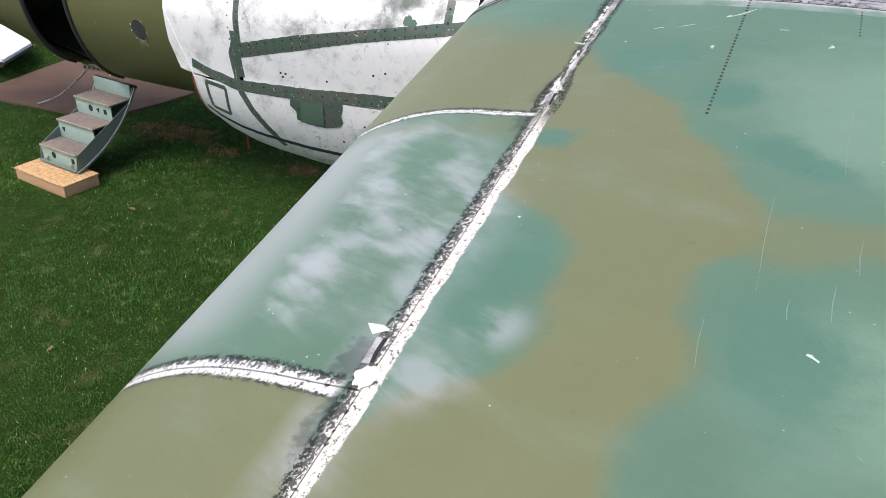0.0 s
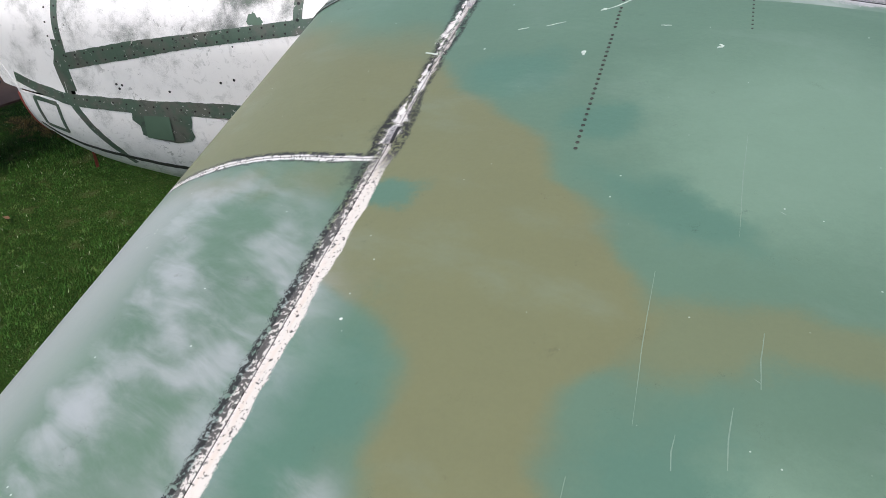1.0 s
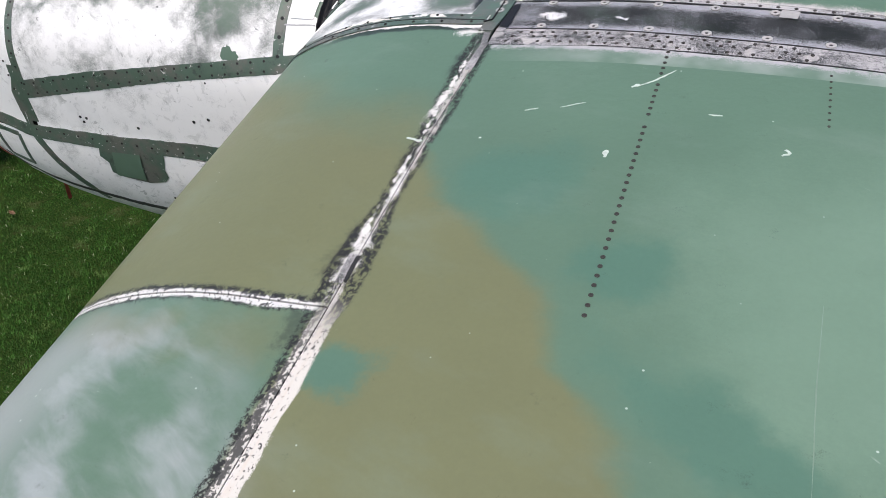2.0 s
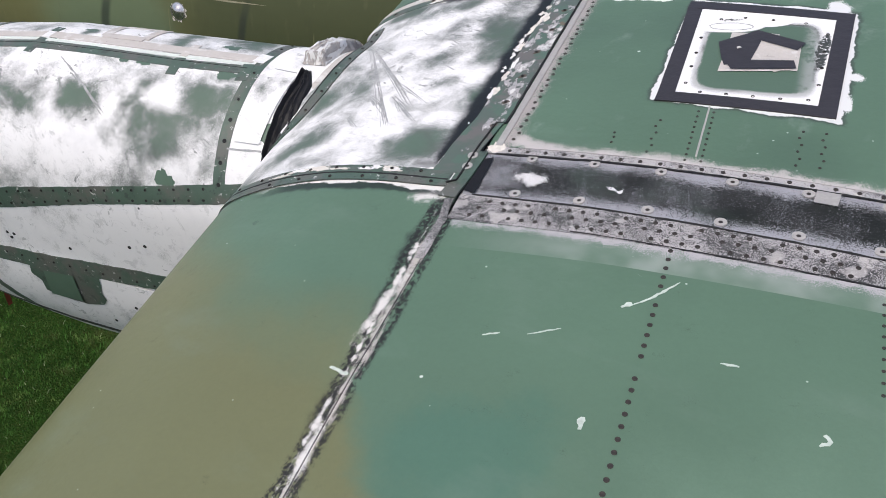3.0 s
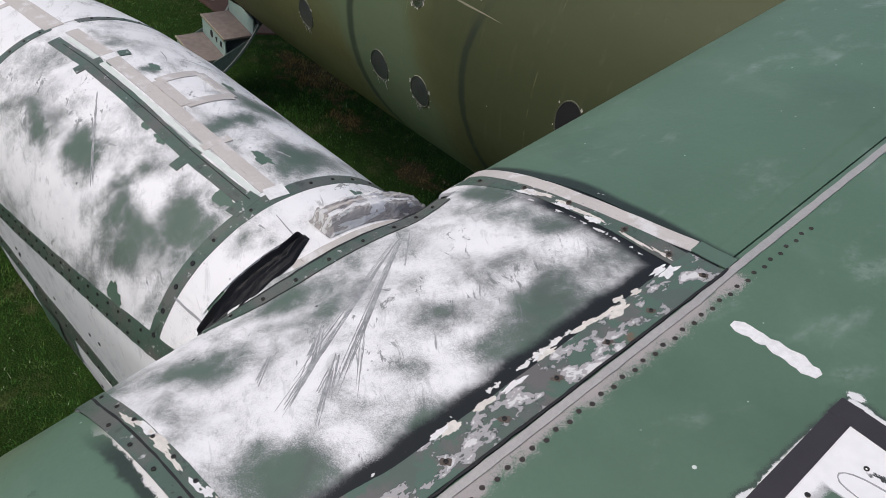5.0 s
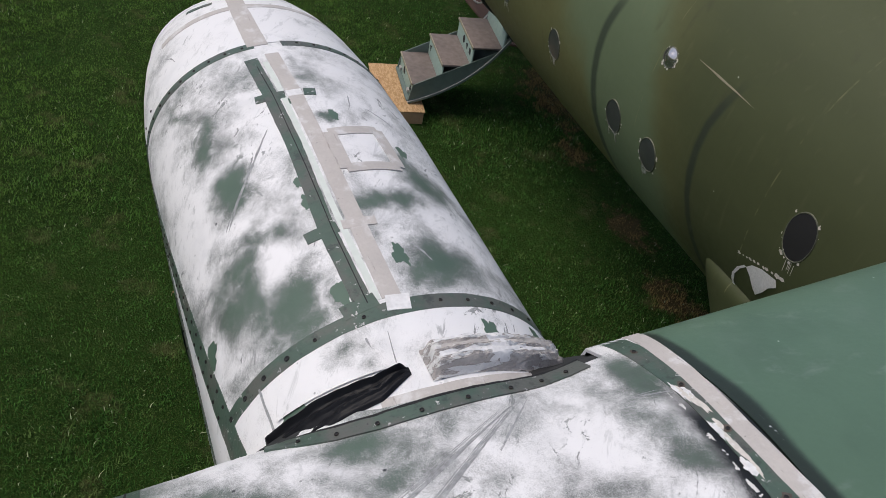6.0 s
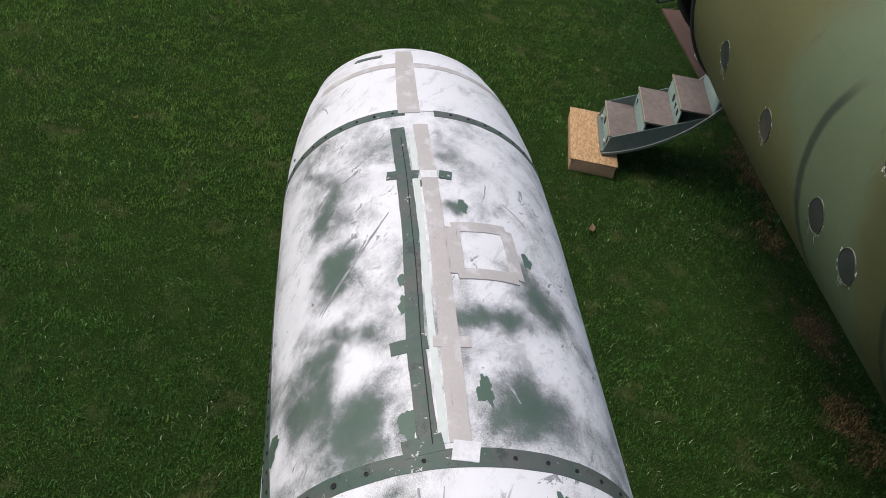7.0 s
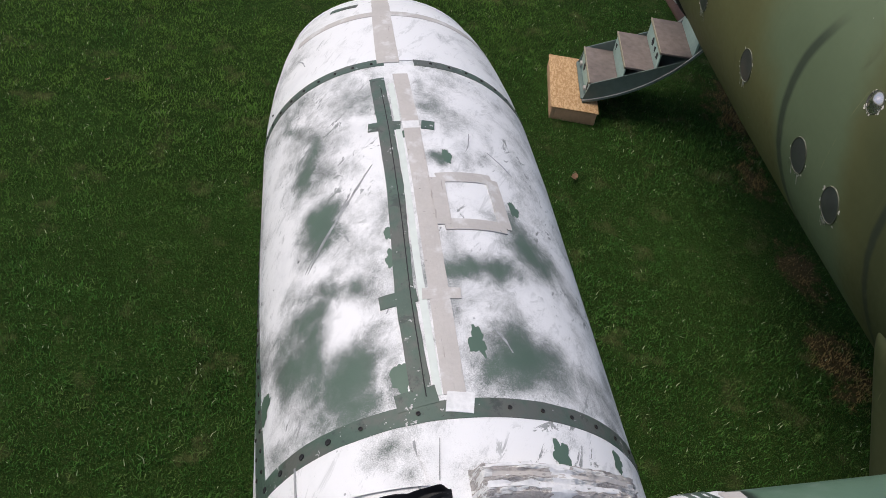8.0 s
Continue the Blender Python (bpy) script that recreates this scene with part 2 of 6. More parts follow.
    flecks = p.noise(120, 3, 0.75, stretch=(1, 0.7, 1)) + (p.noise(30, 3, 0.7) - 0.5) * 0.35
    streak = p.noise(70, 4, 0.7, stretch=(1.0, 0.10, 1.0))
    soot = (half + 0.007 + out * 0.002 + near * 0.005 - (su + 0.004).abs()) + grit * 0.0080
    p.over(SOOT, soot.smooth(-0.001, 0.003) * on * flecks.smooth(0.43, 0.50))
    fill = (half * 1.05 - (su - 0.006).abs()) + grit * 0.0045 + (streak - 0.5) * 0.010
    body = fill.smooth(0.0, 0.0015) * out
    p.over((0.57, 0.54, 0.50), body)
    p.over((0.56, 0.48, 0.41), body * (su - 0.012).abs().smooth(0.010, 0.002) * streak.smooth(0.4, 0.6) * 0.7)
    p.over(SOOT, body * (flecks + su.smooth(0.006, -0.012) * 0.16).smooth(0.58, 0.62) * 0.9)
    p.over((0.44, 0.41, 0.385), ((streak - 0.5) * 1.4 + grit * 0.22 + (su.abs() * -26.0) + 0.22).smooth(0.05, 0.12) * near * v.smooth(-0.10, -0.25))
    p.over((0.64, 0.62, 0.60), ((blot * 2.2) + grit * 0.20 + ((su + 0.016).abs() * -34.0) + 0.22).smooth(0.20, 0.26) * near * v.smooth(-0.06, -0.16))
    spill = p.blobs([(-0.004, -0.40, 0.017, 0.12, -6), (-0.045, -0.035, 0.055, 0.04, 20), (0.02, -1.0, 0.028, 0.11, 0), (0.02, -0.76, 0.014, 0.09, 0)], u, v)
    p.over((0.62, 0.60, 0.58), (spill * 0.8 + grit * 0.40 + blot * 1.6 - 0.12).smooth(0.2, 0.28))
    # seams between the nose skins
    for yc, w in ((-1.125, 0.016), (-2.34, 0.028)):
        d = (v - yc + (p.noise(5, 2) - 0.5) * 0.025)
        fwd = u.smooth(0.025, 0.0)
        p.over(SOOT, ((wide * 0.02 + (w + 0.007) - (d - 0.003).abs()) + grit * 0.0090).smooth(-0.001, 0.003) * fwd * flecks.smooth(0.43, 0.50))
        core = ((wide * 0.018 + w * 0.85 - d.abs()) + grit * 0.0055).smooth(0.0, 0.0015) * fwd
        p.over((0.60, 0.585, 0.57), core)
        p.over(SOOT, core * (flecks + d.smooth(0.0, 0.02) * 0.08 + d.abs().smooth(w * 0.4, w) * 0.08).smooth(0.57, 0.61) * 0.9)
    # flaking white paint and soot outside the saddle's outboard edge
    e = v * -1.0
    edge = u.smooth(-0.56, -0.40) * u.smooth(0.0, -0.02) * v.smooth(0.1, 0.05)
    p.over(SOOT, (e.smooth(0.055, 0.012) * 1.2 + blot * 1.5 + grit * 0.08).smooth(0.25, 0.8) * edge * 0.8)
    p.over((0.68, 0.66, 0.64), ((e * -1.0) + 0.012 + (blot * 0.05) + grit * 0.004 + (u.smooth(-0.16, -0.05) * 0.014)).smooth(0.0, 0.002) * edge)
    # soot beside the inboard tape
    e = v - 1.088
    inb = u.smooth(0.05, 0.02) * e.smooth(-0.02, 0.0)
    p.over(SOOT, (e.smooth(0.055, 0.010) + (p.noise(6, 4) - 0.5) * 0.7 + fine * 0.12).smooth(0.25, 0.85) * inb * 0.85)
    p.over((0.66, 0.65, 0.63), (blot * 2.0 + (e - 0.014).abs() * -40.0).smooth(0.30, 0.34) * inb)
    # stone chips
    chips = p.cells(6.5).smooth(0.030, 0.02) * p.noise(14, 2).smooth(0.5, 0.54)
    p.over((0.62, 0.66, 0.62), chips)
    p.over((0.50, 0.56, 0.51), p.cells(21.0).smooth(0.060, 0.03) * p.noise(8, 2, shift=(1, 7, 0)).smooth(0.53, 0.57) * 0.85)
    p.gloss((grit * 0.04) + 0.42 + (soot.smooth(-0.004, 0.008) * 0.2))
    p.bump(p.noise(60, 3) * 0.3 + p.noise(3.0, 2), 0.004, 0.35)
    return p.done()


def primer_white(name, spots, seed, amount=0.5, stretch=(1, 1, 1), border=False, scuffs=1.0, rubbed=()):
    """White primer sprayed over green paint: soft clouds, scuffs and bare scrapes."""
    p = Paint(name, (0.088, 0.132, 0.102), 0.5, spec=0.3)
    u, v = wing_coords(p) if border else (p.x, p.y)
    p.tone(p.noise(6, 3), 0.75, 1.25)
    p.over((0.088, 0.094, 0.090), p.noise(4.5, 4, 0.6, shift=(seed, 5, 2)).smooth(0.46, 0.62) * 0.6)
    soft = (p.noise(3.2, 4, 0.5, stretch=stretch, warp=0.2, shift=(seed, 0, 0)) - 0.5) * (1.25 if spots else 1.5)
    mid = (p.noise(8.5, 4, 0.55, stretch=stretch, warp=0.3, shift=(0, seed, 0)) - 0.5) * 1.25
    fine = (p.noise(27, 4, 0.6, shift=(seed, seed, 0)) - 0.5) * 0.35
    grit = p.noise(430, 2, 0.75)
    cover = soft + mid + fine + amount + 0.42
    if spots:
        dark = p.blobs(spots, u + (p.noise(7, 5, 0.6) - 0.5) * 0.11, v + (p.noise(7, 5, 0.6, shift=(3, 3, 3)) - 0.5) * 0.11).max(0.0)
        cover = cover - (dark.smooth(0.0, 0.85) * 0.66)
    zone = p.noise(3.6, 3, shift=(1, seed, 0)).smooth(0.52, 0.62)
    if rubbed:
        zone = zone.max(p.blobs(rubbed, u, v).max(0.0).smooth(0.0, 0.5) * p.noise(9, 3, shift=(4, seed, 0)).smooth(0.38, 0.5))
    drag = p.noise(20, 5, 0.72, stretch=(0.45, 1.7, 1), warp=0.6, shift=(seed, 2, 2), turn=32).smooth(0.56, 0.64)
    scuff = p.noise(21, 6, 0.72, stretch=(0.6, 1.4, 1), warp=0.9, shift=(seed, 2, 2), turn=32).smooth(0.585, 0.62) * zone * scuffs
    dusty = cover + (grit - 0.5) * 0.75
    p.over((0.20, 0.205, 0.205), dusty.smooth(0.05, 0.55) * 0.8)
    veil = (dusty + (p.noise(120, 3, 0.7) - 0.5) * 0.3).smooth(0.26, 0.95)
    p.over(WHITE, veil * (scuff * 0.85).inv() * (drag * 0.22).inv())
    p.over((0.50, 0.505, 0.52), p.noise(5.0, 5, 0.62, shift=(seed, seed, 0)).smooth(0.5, 0.72) * 0.36 * veil * scuffs)
    scrape = p.noise(34, 3, 0.6, stretch=(0.12, 1.9, 1), warp=0.3, shift=(seed, 6, 2), turn=38).smooth(0.67, 0.72) * p.noise(4.0, 3, shift=(6, seed, 0)).smooth(0.54, 0.60) * scuffs
    p.over((0.17, 0.18, 0.18), scrape * 0.8)
    if border:
        wob = (p.noise(12, 4, 0.65) - 0.5) * 0.04
        rim = (u + 0.048).max(v - 1.004).max((v * -0.7) + 0.020 + u.smooth(-0.12, -0.24) * -0.2)
        lower = v.smooth(0.03, 0.10)
        inner = rim + wob + (grit - 0.5) * 0.030 + (u + 0.05).abs().smooth(0.12, 0.0) * 0.016
        reach = u.smooth(-0.52, -0.36)
        p.over((0.010, 0.012, 0.013), inner.smooth(-0.046, -0.014) * lower * reach)
        flake = (p.noise(17, 5, 0.62, stretch=(1, 1, 1), warp=0.4) - 0.5) * 2.0 + ((rim + 0.014).abs() * -26.0)
        p.over((0.70, 0.68, 0.66), flake.smooth(0.06, 0.09) * reach)
    dots = p.cells(9.0).smooth(0.045, 0.03) * p.noise(11, 2, shift=(seed, 1, 4)).smooth(0.53, 0.56)
    p.over((0.05, 0.055, 0.06), dots)
    p.over((0.22, 0.23, 0.23), p.cells(30.0).smooth(0.10, 0.05) * p.noise(9, 2, shift=(seed, 3, 4)).smooth(0.57, 0.62) * 0.8)
    p.gloss((grit * 0.15) + 0.40)
    p.bump((p.noise(190, 2) * 0.12) + p.noise(7, 3), 0.006, 0.35)
    return p.done()


def strap_paint():
    """Green joint straps worn to grey, with small chips."""
    p = Paint("worn_green_strap_paint", STRAP, 0.45)
    p.tone(p.noise(22, 4, 0.6), 0.75, 1.25)
    p.over((0.110, 0.108, 0.098), p.noise(9, 4, 0.65).smooth(0.44, 0.62) * 0.85)
    p.over((0.030, 0.036, 0.032), p.noise(26, 5, 0.7, shift=(9, 1, 0)).smooth(0.55, 0.66) * 0.6)
    p.over((0.50, 0.49, 0.48), p.noise(48, 5, 0.7).smooth(0.63, 0.66))
    p.over((0.02, 0.022, 0.02), p.noise(60, 4, 0.7, shift=(4, 4, 4)).smooth(0.66, 0.70) * 0.8)
    p.bump(p.noise(120, 3), 0.002, 0.4)
    return p.done()


def flaky_strap_paint():
    """Grey-green strap with long flakes of pinkish white and rust."""
    p = Paint("flaking_strap_paint", (0.082, 0.110, 0.092), 0.45)
    p.over((0.125, 0.118, 0.112), p.noise(8, 4, 0.6).smooth(0.45, 0.6))
    p.over((0.075, 0.125, 0.095), p.noise(14, 4, 0.6, shift=(2, 6, 0)).smooth(0.5, 0.56))
    f = p.noise(26, 6, 0.6, stretch=(1.2, 0.7, 1)) - p.y.smooth(0.36, 0.22) * 0.09
    p.over((0.03, 0.035, 0.032), (f - 0.535).abs().smooth(0.012, 0.004))
    p.over((0.36, 0.345, 0.345), f.smooth(0.535, 0.542))
    p.over((0.62, 0.61, 0.60), f.smooth(0.60, 0.615))
    p.over((0.20, 0.09, 0.05), p.noise(11, 4, 0.7, shift=(7, 0, 0)).smooth(0.66, 0.74) * 0.7)
    p.bump(f.smooth(0.56, 0.6), 0.001, 0.6)
    return p.done()


def joint_plate_paint():
    """Scorched dark plates with a fine pale speckle towards the edges."""
    p = Paint("stripped_dark_metal", (0.012, 0.014, 0.013), 0.6, spec=0.15)
    grain = (p.noise(420, 2.0, 0.75) - 0.5) * 5.0
    patch_n = p.noise(7.5, 4, 0.6) - 0.5
    p.over((0.036, 0.052, 0.042), p.noise(5, 4, 0.6, shift=(3, 0, 0)).smooth(0.5, 0.66) * 0.7)
    line = (p.y + p.x * 0.077 - 0.061).abs()
    edge = line.smooth(0.030, 0.085).max(p.x.smooth(0.19, 0.10) * 0.35)
    spot = p.blobs([(0.165, 0.045, 0.06, 0.05, 0), (0.36, 0.03, 0.03, 0.014, 10)], p.x + (p.noise(22, 5, 0.7) - 0.5) * 0.09, p.y + (p.noise(22, 5, 0.7, shift=(3, 0, 0)) - 0.5) * 0.09).max(0.0).smooth(0.0, 0.8)
    p.over((0.30, 0.30, 0.33), (grain + patch_n * 1.9 + edge * 1.2 - 0.42).smooth(0.0, 0.28))
    p.over((0.66, 0.65, 0.66), (grain + patch_n + spot * 2.4 - 1.75).smooth(0.0, 0.2))
    p.bump(p.noise(270, 2), 0.0015, 0.5)
    return p.done()


def rivet_band_paint():
    p = Paint("sanded_rivet_band", (0.42, 0.40, 0.405), 0.5)
    grain = (p.noise(400, 2.0, 0.75) - 0.5) * 4.2
    patch_n = p.noise(9, 4, 0.6) - 0.5
    low = p.y + p.x * 0.08
    p.over((0.035, 0.036, 0.036), (grain + (p.noise(75, 4, 0.7) - 0.5) * 1.2 + patch_n * 2.2 - 0.20 + low.smooth(0.0, -0.06) * 0.35).smooth(0.0, 0.25))
    p.over((0.52, 0.49, 0.48), (p.noise(14, 3, shift=(2, 2, 0)).smooth(0.58, 0.64)) * 0.6)
    p.bump(grain, 0.001, 0.4)
    return p.done()


def panel_paint():
    """White primer round a green centre with a sooty, sprayed rim."""
    p = Paint("primed_panel_paint", WHITE, 0.5, spec=0.3)
    u, v = wing_coords(p)
    p.tone(p.noise(40, 4, 0.6), 0.88, 1.05)
    a, b = ((u - 0.580) / 0.133).abs(), ((v - 0.618 + (u - 0.58) * 0.02) / 0.172).abs()
    d = (a.power(7.0) + b.power(7.0)).power(1 / 7.0) + (p.noise(14, 5, 0.65) - 0.5) * 0.09 + (p.noise(350, 2, 0.7) - 0.5) * 0.10
    notch = p.blobs([(0.50, 0.775, 0.095, 0.052, 4), (0.60, 0.81, 0.06, 0.04, 20)], u, v).max(0.0).smooth(0.0, 0.35)
    d = d + notch * 0.5
    p.over((0.17, 0.18, 0.18), d.smooth(1.12, 1.02) * 0.55)
    p.over((0.03, 0.035, 0.033), (d - 1.0).abs().smooth(0.045, 0.01) * p.noise(6, 3, shift=(2, 1, 0)).smooth(0.48, 0.62) * 0.85)
    p.over((0.080, 0.132, 0.096), d.smooth(1.01, 0.95))
    p.over((0.30, 0.32, 0.31), u.smooth(0.672, 0.705) * d.smooth(1.06, 0.99) * p.noise(20, 4, 0.7).smooth(0.36, 0.56) * 0.8)
    p.over((0.04, 0.045, 0.042), p.blobs([(0.728, 0.66, 0.016, 0.11, -4), (0.500, 0.803, 0.030, 0.006, 8, 0.6)], u + (p.noise(60, 4, 0.7) - 0.5) * 0.03, v + (p.noise(60, 4, 0.7, shift=(5, 0, 0)) - 0.5) * 0.03).smooth(0.0, 0.25) * p.noise(120, 3, 0.7).smooth(0.36, 0.46))
    p.bump(p.noise(150, 3), 0.001, 0.4)
    return p.done()


def tape_paint():
    """Crêpe masking tape, dusted with primer; crease shade is drawn in as darker streaks."""
    p = Paint("beige_masking_tape", (0.50, 0.465, 0.44), 0.6, spec=0.25)
    p.tone(p.noise(9, 4, 0.6), 0.86, 1.14)
    p.tone(p.noise(120, 4, 0.7), 0.88, 1.12)
    p.over((0.70, 0.69, 0.69), p.noise(14, 5, 0.65, shift=(5, 2, 0)).smooth(0.52, 0.68) * 0.7)
    p.over((0.28, 0.25, 0.23), p.noise(60, 4, 0.7, stretch=(0.15, 1.6, 1)).smooth(0.64, 0.70) * 0.6)
    p.over((0.12, 0.12, 0.115), p.noise(75, 3, 0.6, shift=(1, 8, 0)).smooth(0.70, 0.74) * 0.7)
    p.bump(p.noise(90, 4, 0.7) + p.noise(60, 3, 0.6, stretch=(0.15, 1.6, 1)), 0.002, 0.6)
    return p.done()


def wrap_paint():
    """Layers of crumpled tape: grey-beige with torn white strips; fold shade is coloured in along the girth."""
    p = Paint("wrapped_beige_tape", (0.40, 0.37, 0.35), 0.38, spec=0.4)
    p.tone(p.noise(40, 4, 0.6), 0.8, 1.2)
    fold = p.noise(34, 5, 0.65, stretch=(2.2, 0.28, 1.0), warp=0.3)
    p.over((0.68, 0.67, 0.66), fold.smooth(0.50, 0.55))
    p.over((0.22, 0.20, 0.19), (fold - 0.485).abs().smooth(0.016, 0.004) * 0.8)
    p.over((0.55, 0.52, 0.50), p.noise(18, 4, 0.6, shift=(4, 4, 0)).smooth(0.55, 0.62) * 0.7)
    p.bump(fold * 1.5 + p.noise(70, 4, 0.7), 0.006, 0.9)
    return p.done()


def fuselage_paint():
    p = Paint("olive_fuselage_paint", (0.128, 0.130, 0.056), 0.6, spec=0.2)
    n1 = (p.noise(1.6, 4) - 0.5) * 0.5
    low = p.z + (p.x + 5.4) * 0.24 + (p.x + 4.3).max(0.0) * 1.6 - 2.36 + n1
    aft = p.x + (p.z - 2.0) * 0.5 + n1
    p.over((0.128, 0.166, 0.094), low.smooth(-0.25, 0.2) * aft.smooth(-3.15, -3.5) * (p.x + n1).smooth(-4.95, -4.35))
    # Aft olive field, with the shade near the wing put into its colour.
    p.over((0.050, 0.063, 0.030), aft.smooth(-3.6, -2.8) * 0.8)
    p.tone(p.noise(0.9, 4, 0.6, stretch=(1, 1, 3)), 0.8, 1.2)
    for xc, w in ((-4.15, 0.06), (-2.94, 0.045)):
        d = (p.x - xc - (p.z - 2.2) * (p.z - 2.2) * 0.4 + (p.noise(3, 2) - 0.5) * 0.03).abs()
        p.over((0.025, 0.034, 0.028), d.smooth(w, w * 0.3) * p.z.smooth(2.75, 2.45) * 0.75)
    for xc, w in ((-5.2, 0.007), (-3.55, 0.004), (-2.35, 0.006)):
        p.over((0.26, 0.25, 0.13), (p.x - xc - (p.z - 2.2) * 0.02).abs().smooth(w, w * 0.5) * p.noise(8, 3, 0.6).smooth(0.45, 0.65) * 0.35)
    runs = p.noise(7, 3, 0.5, stretch=(2.5, 2.5, 0.12))
    p.over((0.2, 0.19, 0.11), runs.smooth(0.6, 0.8) * 0.12)
    p.over((0.05, 0.05, 0.03), p.noise(5, 4, 0.6, stretch=(2, 2, 0.2), shift=(3, 0, 0)).smooth(0.58, 0.8) * 0.4)
    p.over((0.5, 0.5, 0.45), p.cells(5.0).smooth(0.03, 0.02) * p.noise(8, 2).smooth(0.55, 0.6) * 0.7)
    p.gloss((p.noise(20, 3) * 0.2) + 0.48)
    p.bump(p.noise(2.4, 3), 0.012, 0.3)
    return p.done()


def grass_ground():
    p = Paint("lawn_soil", (0.024, 0.055, 0.010), 0.95, spec=0.05)
    p.tone(p.noise(0.9, 4, 0.6), 0.55, 1.45)
    p.tone(p.noise(7, 4, 0.65), 0.55, 1.45)
    p.tone(p.noise(85, 3, 0.7), 0.15, 1.85)
    p.over((0.16, 0.19, 0.06), p.noise(130, 3, 0.75, shift=(3, 3, 0)).smooth(0.56, 0.64) * 0.7)
    p.over((0.14, 0.13, 0.055), p.noise(2.6, 5, 0.65, shift=(5, 5, 0)).smooth(0.54, 0.72) * 0.5)
    p.over((0.11, 0.070, 0.038), dead_grass(p) * 0.7)
    p.bump(p.noise(70, 4), 0.05, 1.0)
    return p.done()


def dead_grass(p):
    spots = p.blobs([(-4.65, 4.70, 0.45, 0.26, 0), (-5.85, 4.78, 0.4, 0.22, 0), (-3.62, 4.58, 0.5, 0.28, 0), (-6.9, 5.1, 0.9, 0.45, 0)], p.x, p.y)
    return (spots + (p.noise(5, 5, 0.75) - 0.5) * 3.0).smooth(0.1, 0.7)


def grass_blades():
    p = Paint("grass_blades", (0.042, 0.106, 0.020), 0.8, spec=0.05)
    p.tone(p.island(), 0.45, 1.6)
    p.tone(p.noise(1.1, 4, 0.6), 0.5, 1.5)
    p.tone(p.noise(9, 3, 0.6), 0.55, 1.5)
    p.over((0.17, 0.25, 0.07), p.noise(5.5, 4, 0.65, shift=(2, 8, 0)).smooth(0.54, 0.68) * 0.6)
    # Brighter light on the far open lawn, put into the blade colour.
    lighter = p.blobs([(-9.0, -1.5, 5.5, 4.5, 20), (-10.5, 2.5, 4.0, 2.0, 0)], p.x, p.y).max(0.0)
    p.over((0.120, 0.215, 0.036), (lighter.smooth(0.0, 0.7) * p.noise(1.7, 4, 0.6, shift=(3, 1, 0)).smooth(0.25, 0.6)) * 0.8)
    p.over((0.17, 0.16, 0.07), p.noise(2.6, 5, 0.65, shift=(5, 5, 0)).smooth(0.54, 0.72) * 0.5)
    p.over((0.34, 0.21, 0.09), dead_grass(p) * 0.7)
    p.over((0.34, 0.38, 0.22), p.island().smooth(0.982, 0.988))
    return p.done()


def board_paint():
    p = Paint("oriented_strand_board", (0.40, 0.24, 0.115), 0.75, spec=0.2)
    p.over((0.56, 0.37, 0.20), p.noise(22, 4, 0.6, stretch=(1, 2.4, 1), warp=0.8).smooth(0.45, 0.56))
    p.over((0.26, 0.14, 0.06), p.noise(30, 4, 0.6, stretch=(2.4, 1, 1), warp=0.8, shift=(4, 1, 0)).smooth(0.60, 0.66) * 0.7)
    p.tone(p.noise(60, 3, 0.6, stretch=(1, 3, 1)), 0.75, 1.25)
    p.bump(p.noise(90, 3), 0.003, 0.5)
    return p.done()


def pad_paint():
    p = Paint("red_brown_concrete", (0.120, 0.074, 0.055), 0.9, spec=0.2)
    p.tone(p.noise(2.5, 5, 0.65), 0.65, 1.3)
    p.tone(p.noise(70, 3), 0.85, 1.15)
    p.bump(p.noise(90, 4), 0.004, 0.5)
    return p.done()


M_WING = wing_paint()
M_NAC = primer_white("primer_on_nacelle", [
    (-1.105, 0.331, 0.260, 0.111, -2), (-0.985, 0.425, 0.182, 0.098, 1), (-1.249, 0.385, 0.143, 0.065, 52, 0.8), (-1.198, 0.348, 0.104, 0.091, -62, 0.9), (-1.681, 0.345, 0.143, 0.052, -8, 0.75),
    (-1.457, 0.378, 0.143, 0.072, -21, 1.0), (-1.936, 0.323, 0.195, 0.033, 20, 0.6), (-1.625, 0.417, 0.169, 0.099, 51, 0.5), (-0.942, 0.493, 0.130, 0.039, 1, 0.7),
    (-1.230, 0.730, 0.169, 0.072, 100, 0.75), (-1.336, 0.850, 0.143, 0.117, 11, 0.8), (-0.985, 0.762, 0.156, 0.130, 101, 0.8), (-1.605, 0.662, 0.058, 0.046, 92, 0.8)], 3.0, 0.34, (1, 1.2, 1),
    rubbed=[(-1.60, 0.40, 0.34, 0.14, 0), (-1.40, 0.90, 0.40, 0.10, 0), (-1.85, 0.45, 0.2, 0.12, 0)])
M_SIDE = primer_white("primer_on_nacelle_side", [], 9.0, 0.56, scuffs=0.6)
M_REAR = primer_white("primer_on_rear_band", [(-0.79, 0.46, 0.07, 0.07, 0, 0.5), (-0.73, 0.51, 0.05, 0.05, 0, 0.5), (-0.80, 0.80, 0.05, 0.08, 0, 0.5)], 7.0, 0.50)
